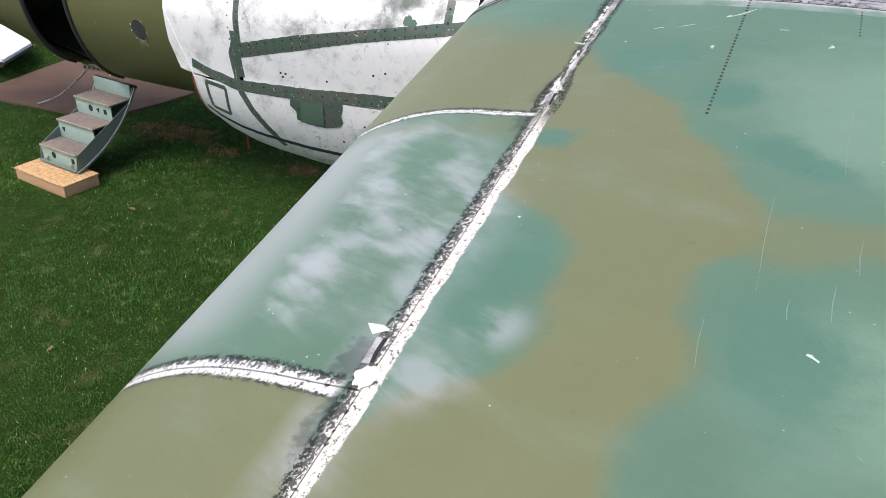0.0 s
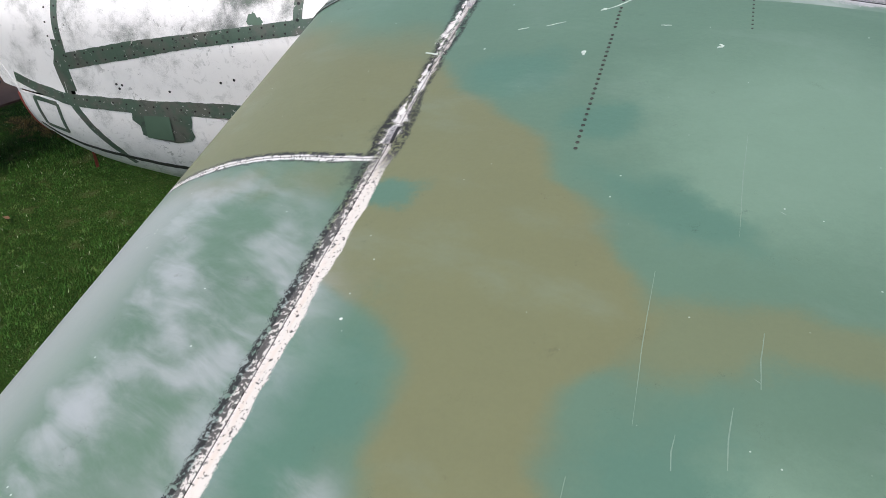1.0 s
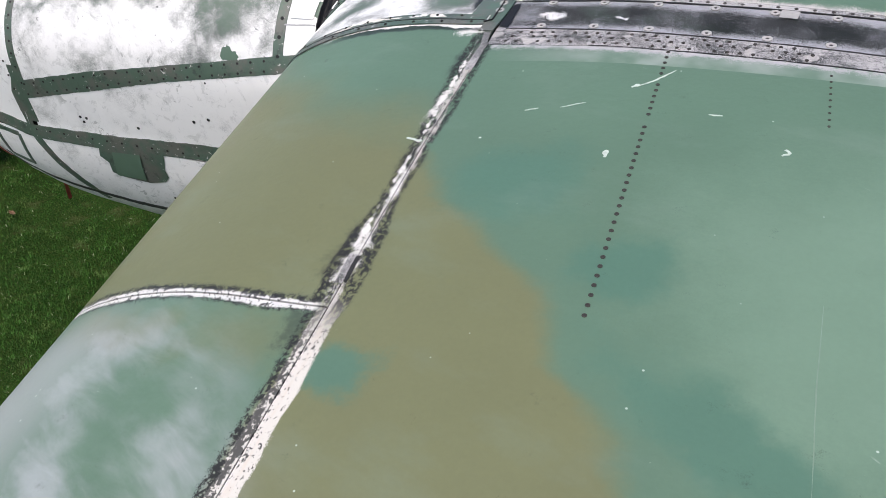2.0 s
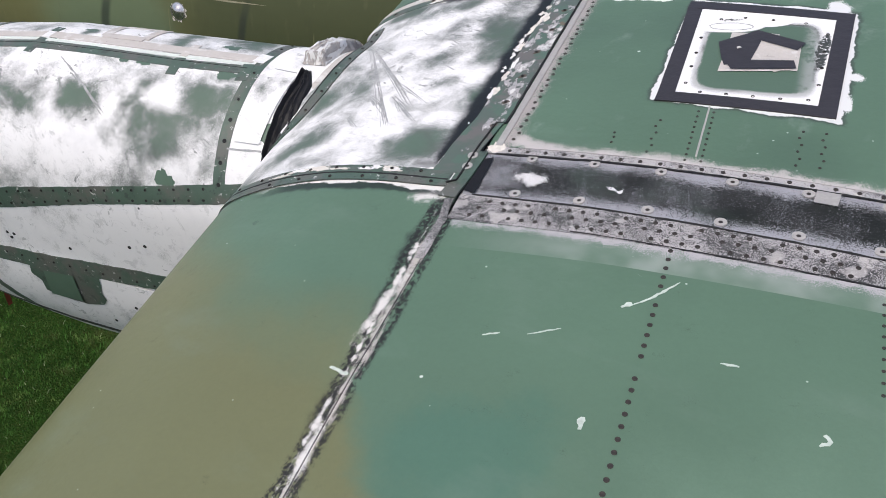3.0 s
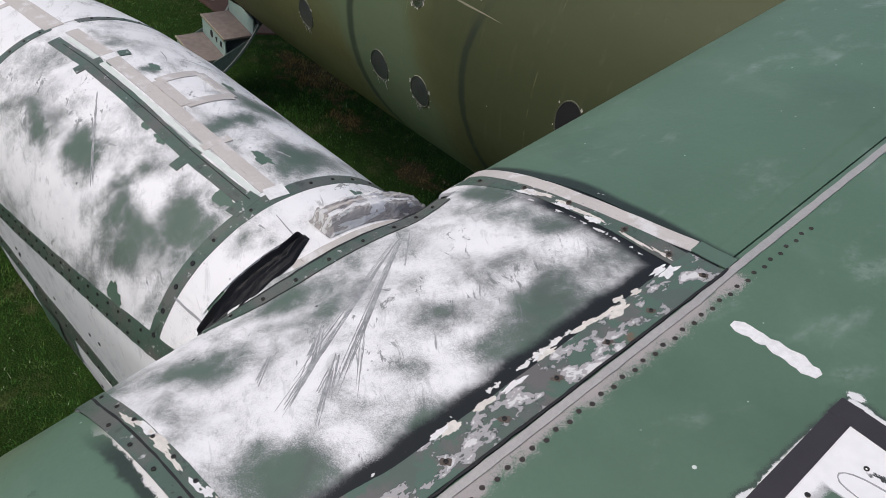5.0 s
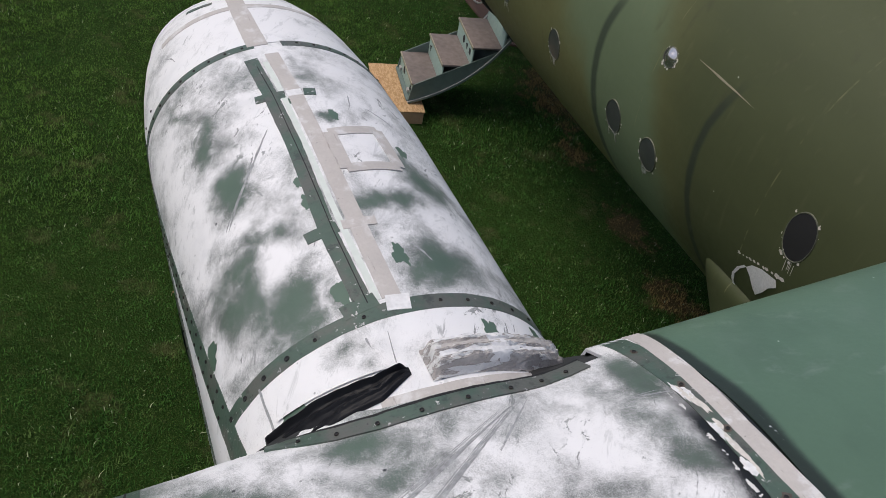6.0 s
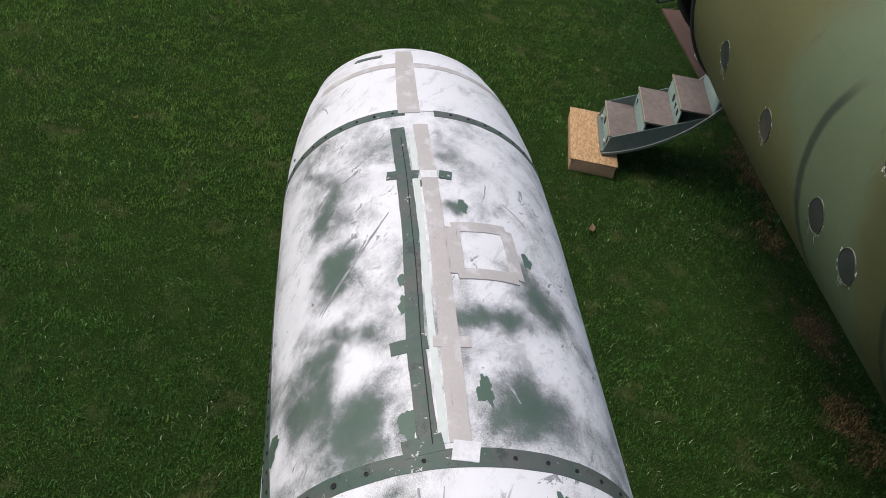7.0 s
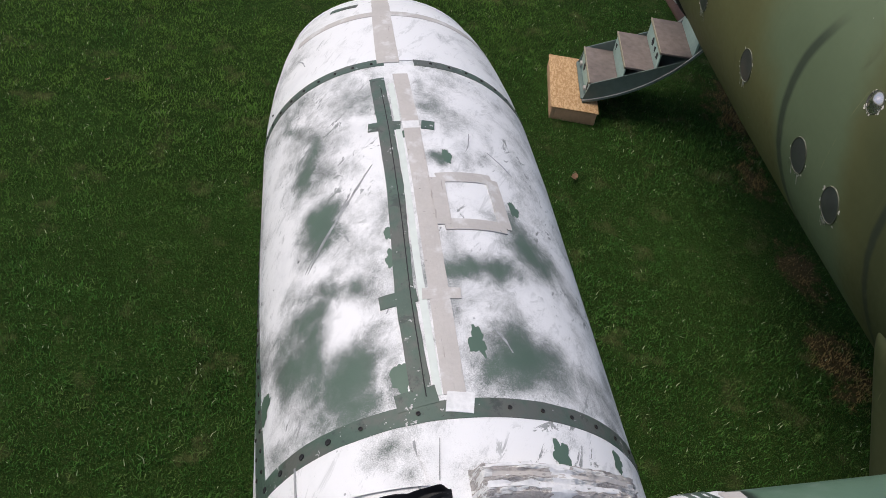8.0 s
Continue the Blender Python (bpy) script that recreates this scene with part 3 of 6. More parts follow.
M_FAIR = primer_white("primer_on_fairing", [
    (-0.505, 0.195, 0.16, 0.10, 40, 0.85), (-0.456, 0.091, 0.12, 0.06, -19, 0.6), (-0.454, 0.436, 0.08, 0.055, 85, 0.5), (-0.575, 0.417, 0.12, 0.07, 65, 0.4), (-0.214, 0.428, 0.13, 0.06, 53, 0.5),
    (-0.235, 0.599, 0.14, 0.09, 18, 0.55), (-0.301, 0.753, 0.17, 0.12, 26, 0.4), (-0.125, 0.820, 0.26, 0.135, 92), (-0.105, 0.650, 0.22, 0.115, 84), (-0.531, 0.985, 0.16, 0.075, 13, 0.7),
    (-0.290, 0.940, 0.21, 0.09, 13, 0.55), (-0.247, 0.316, 0.10, 0.045, 92, 0.4), (-0.140, 0.165, 0.17, 0.11, 36, 0.75), (-0.085, 0.384, 0.14, 0.07, 80, 0.7), (-0.425, 0.896, 0.25, 0.11, 22, 0.45)],
    5.0, 0.34, border=True, rubbed=[(-0.30, 0.75, 0.26, 0.26, 0), (-0.24, 0.42, 0.12, 0.12, 0), (-0.46, 0.44, 0.08, 0.06, 0)])
M_PLATE, M_BAND, M_FUS = joint_plate_paint(), rivet_band_paint(), fuselage_paint()
M_STRAP, M_FLAKY = strap_paint(), flaky_strap_paint()
M_RUST = plain("rust_ring", (0.095, 0.075, 0.062), 0.7, 0.0, 0.5, 150)
M_LINE = plain("pale_scratch", (0.17, 0.24, 0.19), 0.5, 0.0, 0.3, 60)
M_TAPE, M_ACCESS = tape_paint(), panel_paint()
M_DUCT = plain("black_duct_tape", (0.030, 0.026, 0.029), 0.42, 0.0, 0.2, 25, 0.002)
M_WHITE = plain("white_primer_smear", (0.72, 0.71, 0.71), 0.55, 0.0, 0.26, 90)
M_CHALK = plain("chalky_smear", (0.50, 0.56, 0.51), 0.6, 0.0, 0.35, 120)
M_SCREW = plain("rusty_screw_steel", (0.034, 0.027, 0.024), 0.55, 0.3, 0.4, 200)
M_HOLE = plain("dark_recess", (0.012, 0.012, 0.013), 0.8)
M_WASHER = plain("bare_washer_metal", (0.42, 0.40, 0.38), 0.45, 0.3, 0.2, 150)
M_GLASS = plain("smoked_window_pane", (0.055, 0.060, 0.058), 0.32, 0.0, 0.6, 9)
M_CORE = plain("dark_spar_structure", (0.03, 0.03, 0.03), 0.7)
M_STAIR = plain("pale_green_stair_paint", (0.30, 0.40, 0.35), 0.5, 0.0, 0.2, 25)
M_STAIRSIDE = plain("grey_green_stair_side", (0.13, 0.17, 0.15), 0.5, 0.0, 0.25, 18)
M_TREAD = plain("worn_brown_tread", (0.175, 0.142, 0.128), 0.8, 0.0, 0.45, 18, 0.002)
M_YELLOW = plain("yellow_edge_paint", (0.55, 0.38, 0.06), 0.5)
M_OSB, M_PAD = board_paint(), pad_paint()
M_LUMBER = plain("pine_lumber", (0.50, 0.30, 0.17), 0.7, 0.0, 0.2, 30)
M_CREAM = plain("cream_seam_filler", (0.64, 0.60, 0.55), 0.6, 0.0, 0.3, 90)
M_RIB = plain("worn_cabin_rib", (0.30, 0.26, 0.17), 0.7, 0.0, 0.4, 20)
M_INTERIOR = plain("dim_cabin_lining", (0.035, 0.033, 0.03), 0.8)
M_PANEL = plain("white_sheet_panel", (0.75, 0.75, 0.76), 0.4, 0.0, 0.1, 10)
M_LEAF = plain("dry_leaf", (0.34, 0.2, 0.12), 0.8, 0.0, 0.3, 80)
M_RED = plain("faded_red_edge", (0.35, 0.07, 0.05), 0.6)
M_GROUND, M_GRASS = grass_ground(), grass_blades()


# ---- surfaces ----
FOIL = [(2.95, 3.31), (2.2, 3.46), (1.6, 3.545), (1.1, 3.583), (0.8, 3.583), (0.5, 3.570), (0.3, 3.554), (0.0, 3.517), (-0.2, 3.499), (-0.35, 3.472),
        (-0.5, 3.422), (-0.632, 3.352), (-0.683, 3.286), (-0.702, 3.21), (-0.705, 3.12), (-0.68, 3.04), (-0.60, 2.985), (-0.3, 2.94), (0.5, 2.93), (2.0, 3.13), (2.95, 3.29)]
RISE = 0.132


def catmull(pts, per=14):
    out = []
    n = len(pts)
    for i in range(n - 1):
        p0, p1, p2, p3 = (Vector((*pts[max(0, min(n - 1, k))], 0)) for k in (i - 1, i, i + 1, i + 2))
        for j in range(per):
            t = j / per
            out.append(0.5 * ((2 * p1) + (p2 - p0) * t + (2 * p0 - 5 * p1 + 4 * p2 - p3) * t * t + (3 * p1 - p0 - 3 * p2 + p3) * t ** 3))
    out.append(Vector((*pts[-1], 0)))
    return np.array([(v.x, v.y) for v in out])


CURVE = catmull(FOIL)
ARC = np.concatenate([[0], np.cumsum(np.hypot(*np.diff(CURVE, axis=0).T))])
NOSE = int(np.argmin(CURVE[:, 0]))


def s_of_x(x):
    """Arc length on the upper skin at the chord place x."""
    return float(np.interp(-x, -CURVE[:NOSE + 1, 0], ARC[:NOSE + 1]))


S_NOSE = float(ARC[NOSE])

# nacelle: half width, crown height and keel height along x
NX = [-2.62, -2.5, -2.35, -2.2, -2.05, -1.75, -0.87, -0.4, 0.1]
NW = [0.328, 0.362, 0.388, 0.405, 0.413, 0.416, 0.416, 0.416, 0.416]
NT = [3.350, 3.392, 3.418, 3.437, 3.455, 3.484, 3.490, 3.505, 3.52]
NB = [2.60, 2.43, 2.335, 2.28, 2.25, 2.21, 2.165, 2.165, 2.21]
NY, CU, CL, TUCK = 0.656, 3.08, 2.80, 0.028


def nac_dims(x):
    return tuple(float(np.interp(x, NX, a)) for a in (NW, NT, NB))


def nac_crown(x, y):
    w, t, _ = nac_dims(x)
    q = 1 - ((y - NY) / w) ** 2
    return CU + (t - CU) * math.sqrt(q) if q > 0 else -9.0


def nac_raw(x, a):
    """A point of the nacelle skin; a runs from 0 at the crown to 2 at the keel, negative on the outboard side."""
    w, t, b = nac_dims(x)
    side, a = (-1 if a < 0 else 1), abs(a)
    if a <= 0.9:
        th = a / 0.9 * math.pi / 2
        return Vector((x, NY + side * w * math.sin(th), CU + (t - CU) * math.cos(th)))
    if a <= 1.2:
        return Vector((x, NY + side * (w - TUCK * ((a - 0.9) / 0.3) ** 1.5), CU + (CL - CU) * (a - 0.9) / 0.3))
    th = (a - 1.2) / 0.8 * math.pi / 2
    return Vector((x, NY + side * (w - TUCK) * math.cos(th), CL - (CL - b) * math.sin(th)))


def nac(x, a, off=0.0):
    p = nac_raw(x, a)
    if off:
        d1, d2 = nac_raw(x + 0.004, a) - nac_raw(x - 0.004, a), nac_raw(x, a + 0.004) - nac_raw(x, a - 0.004)
        n = d1.cross(d2).normalized()
        if n.dot(p - Vector((x, NY, 2.95))) < 0:
            n = -n
        p = p + n * off
    return p


def a_of_y(x, y):
    """The nacelle's angle on its crown at the place y."""
    w = nac_dims(x)[0]
    return math.asin(max(-1, min(1, (y - NY) / w))) / (math.pi / 2) * 0.9


def ease(t):
    t = max(0.0, min(1.0, t))
    return t * t * (3 - 2 * t)


def wing_raw(s, y):
    xa, za = float(np.interp(s, ARC, CURVE[:, 0])), float(np.interp(s, ARC, CURVE[:, 1]))
    x = xa * (1 + 0.055 * min(y, 0.7)) if xa < 0 else xa
    z = za + RISE * y
    if -0.05 < y < 1.35 and xa < 0.3 and s <= S_NOSE:
        c = nac_crown(min(x, 0.1), y)
        k = 0.05
        h = max(k - abs(c - z), 0) / k
        blend = max(0.0, min(1.0, (0.1 - x) / 0.25))
        z += (max(z, c) + h * h * k * 0.25 - z) * blend
    # inboard of the joint the seam sweeps a little aft and the skins rise a little more
    w = ease((xa + 0.5) / 0.55)
    q = max(0.0, min(1.06, y))
    return Vector((x + 0.028 * q * w * ease((0.5 - x) / 0.35), y - 0.045 * q * w, z + 0.027 * q * w))


def wing(s, y, off=0.0):
    p = wing_raw(s, y)
    if off:
        n = (wing_raw(s + 0.004, y) - wing_raw(s - 0.004, y)).cross(wing_raw(s, y + 0.004) - wing_raw(s, y - 0.004)).normalized()
        if s < S_NOSE and n.z < 0 or s >= S_NOSE and n.x > 0:
            n = -n
        p = p + n * off
    return p


def top(x, y, off=0.0):
    return wing(s_of_x(x / (1 + 0.055 * min(y, 0.7)) if x < 0 else x), y, off)


# ---- mesh helpers ----
def finish(name, bm, material, parent=None, label="", smooth=True):
    me = bpy.data.meshes.new(name)
    bm.to_mesh(me)
    bm.free()
    for m in material if isinstance(material, list) else [material]:
        me.materials.append(m)
    if smooth:
        me.shade_smooth()
        me.set_sharp_from_angle(angle=radians(38))
    ob = new(name, me)
    ob.parent = parent
    if label:
        ob["label"] = label
    return ob


def part(name, bm, material, parent, label="", smooth=True):
    return finish(name, bm, material, parent, label, smooth)


def thing(name, label, category, group="", kind="", at=(0, 0, 0)):
    ob = new(name)
    ob.location = at
    return tagged(ob, label, category, group, kind)


def sheet(fn, us, vs, thick=0.0, inner=None):
    """A skin from a grid of fn(u, v, off), closed to a slab of that thickness."""
    bm = bmesh.new()
    lay = []
    for off in ((0.0, -thick) if thick else (0.0,)):
        lay.append([[bm.verts.new(fn(u, v, off)) for v in vs] for u in us])
    a = lay[0]
    nu, nv = len(us), len(vs)
    for i in range(nu - 1):
        for j in range(nv - 1):
            bm.faces.new((a[i][j], a[i + 1][j], a[i + 1][j + 1], a[i][j + 1]))
    if thick:
        b = lay[1]
        for i in range(nu - 1):
            bm.faces.new((a[i][0], b[i][0], b[i + 1][0], a[i + 1][0]))
            bm.faces.new((a[i + 1][-1], b[i + 1][-1], b[i][-1], a[i][-1]))
        for j in range(nv - 1):
            bm.faces.new((a[0][j + 1], b[0][j + 1], b[0][j], a[0][j]))
            bm.faces.new((a[-1][j], b[-1][j], b[-1][j + 1], a[-1][j + 1]))
    bmesh.ops.recalc_face_normals(bm, faces=bm.faces)
    mid = a[nu // 2][nv // 2]
    mid.normal_update()
    want = Vector(fn(us[nu // 2], vs[nv // 2], 0.02)) - Vector(fn(us[nu // 2], vs[nv // 2], 0.0))
    if mid.normal.dot(want) < 0:
        bmesh.ops.reverse_faces(bm, faces=bm.faces)
    return bm


def lin(a, b, n):
    return [a + (b - a) * i / (n - 1) for i in range(n)]


def resample(pts, step):
    out = [Vector(pts[0])]
    for p, q in zip(pts, pts[1:]):
        p, q = Vector(p), Vector(q)
        n = max(1, int((q - p).length / step))
        out += [p.lerp(q, (k + 1) / n) for k in range(n)]
    return out


def ribbon(fn, pts, width, thick=0.0015, step=0.03, cross=3, ragged=0.0, seed=0, lift=0.0008, taper=False):
    """A strip laid along points (u, v) of the surface fn(u, v, off), with edges that may be ragged."""
    rng = random.Random(seed)
    line = resample(pts, step)
    bm = bmesh.new()
    rows = []
    n = len(line)
    for i, p in enumerate(line):
        d = (line[min(i + 1, n - 1)] - line[max(i - 1, 0)]).normalized()
        side = Vector((-d.y, d.x))
        f = 1.0
        if taper:
            f = 0.15 + 0.85 * math.sin(math.pi * (i + 0.5) / n) ** 0.6
        wl, wr = ((width / 2) * f * (1 + ragged * rng.uniform(-1, 1)) for _ in (0, 1))
        row = []
        for k in range(cross):
            t = k / (cross - 1)
            q = p + side * (wl - (wl + wr) * t)
            row.append((bm.verts.new(fn(q.x, q.y, lift + thick)), bm.verts.new(fn(q.x, q.y, -0.001)) if k in (0, cross - 1) else None))
        rows.append(row)
    for r, q in zip(rows, rows[1:]):
        for k in range(cross - 1):
            bm.faces.new((r[k][0], q[k][0], q[k + 1][0], r[k + 1][0]))
        bm.faces.new((r[0][1], q[0][1], q[0][0], r[0][0]))
        bm.faces.new((r[-1][0], q[-1][0], q[-1][1], r[-1][1]))
    for r in (rows[0], rows[-1]):
        vs = [v[0] for v in r]
        bm.faces.new(vs + [r[-1][1], r[0][1]])
    bmesh.ops.recalc_face_normals(bm, faces=bm.faces)
    return bm


def patch(fn, outline, thick=0.0015, lift=0.0008, cut=0.02):
    """A flat cut-out with the outline (u, v), laid on the surface."""
    bm = bmesh.new()
    line = resample([*outline, outline[0]], cut)[:-1]
    vs = [bm.verts.new((p.x, p.y, 0)) for p in line]
    es = [bm.edges.new((a, b)) for a, b in zip(vs, vs[1:] + vs[:1])]
    bmesh.ops.triangle_fill(bm, use_beauty=True, use_dissolve=False, edges=es)
    bmesh.ops.subdivide_edges(bm, edges=[e for e in bm.edges if e.calc_length() > cut * 2.5], cuts=2, use_grid_fill=False)
    bmesh.ops.triangulate(bm, faces=bm.faces)
    for f in bm.faces:
        f.normal_update()
        if f.normal.z < 0:
            f.normal_flip()
    for v in bm.verts:
        v.co = fn(v.co.x, v.co.y, lift + thick)
    return bm


def tube(pts, radius, sides=8, closed=False):
    bm = bmesh.new()
    rings = []
    pts = [Vector(p) for p in pts]
    for i, p in enumerate(pts):
        d = (pts[min(i + 1, len(pts) - 1)] - pts[max(i - 1, 0)]).normalized()
        q = d.to_track_quat("Z", "Y")
        r = radius[i] if isinstance(radius, list) else radius
        rings.append([bm.verts.new(p + q @ Vector((r * math.cos(2 * math.pi * k / sides), r * math.sin(2 * math.pi * k / sides), 0))) for k in range(sides)])
    for a, b in zip(rings, rings[1:]):
        for k in range(sides):
            bm.faces.new((a[k], a[(k + 1) % sides], b[(k + 1) % sides], b[k]))
    for r in (rings[0], rings[-1]):
        bm.faces.new(r)
    bmesh.ops.recalc_face_normals(bm, faces=bm.faces)
    return bm


def block(lo, hi, bevel=0.004, m=None):
    bm = bmesh.new()
    bmesh.ops.create_cube(bm, size=1)
    for v in bm.verts:
        v.co = Vector((lo[i] + (v.co[i] + 0.5) * (hi[i] - lo[i]) for i in range(3)))
    if bevel:
        bmesh.ops.bevel(bm, geom=bm.edges[:], offset=bevel, segments=2, profile=0.5, affect="EDGES")
    if m is not None:
        bmesh.ops.transform(bm, matrix=m, verts=bm.verts)
    return bm


def slab(outline, thick, m=None, bevel=0.0):
    """A plate with an outline of (x, y) points, from z = 0 up."""
    bm = bmesh.new()
    f = bm.faces.new([bm.verts.new((x, y, 0)) for x, y in outline])
    ex = bmesh.ops.extrude_face_region(bm, geom=[f])
    bmesh.ops.translate(bm, vec=(0, 0, thick), verts=[v for v in ex["geom"] if isinstance(v, bmesh.types.BMVert)])
    bmesh.ops.recalc_face_normals(bm, faces=bm.faces)
    if bevel:
        bmesh.ops.bevel(bm, geom=bm.edges[:], offset=bevel, segments=2, affect="EDGES")
    if m is not None:
        bmesh.ops.transform(bm, matrix=m, verts=bm.verts)
    return bm


def disc_mesh(name, r, h, sides, material, dish=0.0, dark_from=2):
    """A low round head that pieces of one kind share, on z = 0."""
    bm = bmesh.new()
    rings = []
    for rr, zz in ((r, -h), (r, h * 0.6), (r * 0.8, h), (r * 0.35, h - dish)):
        rings.append([bm.verts.new((rr * math.cos(2 * math.pi * k / sides), rr * math.sin(2 * math.pi * k / sides), zz)) for k in range(sides)])
    for a, b in zip(rings, rings[1:]):
        for k in range(sides):
            bm.faces.new((a[k], a[(k + 1) % sides], b[(k + 1) % sides], b[k]))
    bm.faces.new(rings[-1])
    me = bpy.data.meshes.new(name)
    bm.to_mesh(me)
    bm.free()
    for m in material if isinstance(material, list) else [material]:
        me.materials.append(m)
    if isinstance(material, list):
        for p in me.polygons:
            p.material_index = 1 if p.index >= sides * dark_from else 0
    return me


def seat(fn, u, v, off=0.0):
    """The pose of a piece that stands on the surface at (u, v)."""
    p = Vector(fn(u, v, off))
    n = (Vector(fn(u, v, 0.03)) - Vector(fn(u, v, 0.0))).normalized()
    return Matrix.Translation(p) @ n.to_track_quat("Z", "Y").to_matrix().to_4x4()


def pieces(name, mesh, poses, parent, label=""):
    for m in poses:
        ob = new(name, mesh)
        ob.parent = parent
        ob.matrix_local = m
        if label:
            ob["label"] = label


# ---- ground ----
def build_ground():
    bm = bmesh.new()
    xs = [-900, -300, -80, -30, -16] + lin(-12, 2, 57) + [8, 30, 120, 900]
    ys = [-900, -300, -80, -30, -12] + lin(-6, 8, 57) + [12, 30, 120, 900]
    grid = [[bm.verts.new((x, y, 0.012 * noise.noise((x * 0.7, y * 0.7, 0)) if -13 < x < 3 and -7 < y < 9 else 0)) for y in ys] for x in xs]
    for i in range(len(xs) - 1):
        for j in range(len(ys) - 1):
            bm.faces.new((grid[i][j], grid[i + 1][j], grid[i + 1][j + 1], grid[i][j + 1]))
    tagged(finish("ground", bm, M_GROUND), "lawn soil under mown green grass", "ground", kind="structure")


def build_grass(count=560000):
    rng = np.random.default_rng(4)
    x0, x1, y0, y1 = -15.5, -0.9, -5.2, 7.6
    # denser where the lawn is seen from close by
    x, y = rng.uniform(x0, x1, count), rng.uniform(y0, y1, count)
    # a third of the blades stand in tufts
    third = count // 3
    tx, ty = rng.uniform(x0, x1, 9000), rng.uniform(y0, y1, 9000)
    pick = rng.integers(0, 9000, third)
    x[:third], y[:third] = tx[pick] + rng.normal(0, 0.035, third), ty[pick] + rng.normal(0, 0.035, third)
    tall = np.ones(count)
    tall[:third] = 1.15
    far = np.clip((-x - 6) / 9, 0, 1)
    keep = (rng.random(count) > far * 0.45) & ~((x > -10.6) & (x < -8.0 + np.clip(y - 5.2, 0, 2) * 0.3) & (y > 5.02)) & ~((y > 5.6) & (x > -6.75))
    x, y, tall = x[keep], y[keep], tall[keep]
    n = len(x)
    h = rng.uniform(0.011, 0.028, n) * (1 + 0.25 * np.sin(x * 1.7) * np.cos(y * 1.3)) * tall
    az, lean = rng.uniform(0, 2 * np.pi, n), rng.uniform(0.4, 1.9, n)
    w = rng.uniform(0.0020, 0.0046, n)
    px, py = -np.sin(az) * w, np.cos(az) * w
    dx, dy = np.cos(az) * lean * h, np.sin(az) * lean * h
    v = np.zeros((n, 5, 3))
    v[:, 0] = np.stack([x - px, y - py, np.full(n, -0.012)], 1)
    v[:, 1] = np.stack([x + px, y + py, np.full(n, -0.012)], 1)
    v[:, 2] = np.stack([x + px * 0.8 + dx * 0.35, y + py * 0.8 + dy * 0.35, h * 0.6], 1)
    v[:, 3] = np.stack([x - px * 0.8 + dx * 0.35, y - py * 0.8 + dy * 0.35, h * 0.6], 1)
    v[:, 4] = np.stack([x + dx, y + dy, h * 0.95], 1)
    base = np.arange(n)[:, None] * 5
    loops = np.concatenate([base + np.array([[0, 1, 2, 3]]), base + np.array([[3, 2, 4]])], 1).ravel()
    sizes = np.tile([4, 3], n)
    me = bpy.data.meshes.new("grass")
    me.vertices.add(n * 5)
    me.vertices.foreach_set("co", v.ravel())
    me.loops.add(len(loops))
    me.loops.foreach_set("vertex_index", loops.astype(np.int32))
    me.polygons.add(len(sizes))
    me.polygons.foreach_set("loop_start", np.concatenate([[0], np.cumsum(sizes)[:-1]]).astype(np.int32))
    me.update(calc_edges=True)
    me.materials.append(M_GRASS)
    tagged(new("grass", me), "short mown green lawn with brown dead patches", "grass", kind="stuff")


def build_pad():
    bm = slab([(-10.6, 5.05), (-8.6, 5.0), (-8.15, 5.06), (-7.95, 5.4), (-7.75, 5.9), (-7.62, 6.4), (-7.5, 8.6), (-10.6, 8.6)], 0.05, pose(0, 0, -0.02), 0.006)
    tagged(finish("pavement", bm, M_PAD), "worn red-brown concrete pad beside the lawn", "pavement", kind="structure")


build_ground()
build_grass()
build_pad()

# ---- aircraft ----
plane = thing("aircraft", "old high-wing military aircraft in faded green and tan camouflage, under restoration", "aircraft")


def skin_panel(name, s0, s1, y0, y1, material, parent, label="", off=0.0, gap=0.0025, ns=28, ny=None):
    ny = ny or max(6, int((y1 - y0) / 0.05))
    fn = lambda s, y, o: wing(s, y, o + off)
    return part(name, sheet(fn, lin(s0 + gap, s1 - gap, ns), lin(y0 + gap, y1 - gap, ny), 0.006), material, parent, label)


def seam_x(y):
    """The spar seam's chord place; it slants aft towards the tip."""
    return max(0.02, 0.007 - 0.0225 * y)


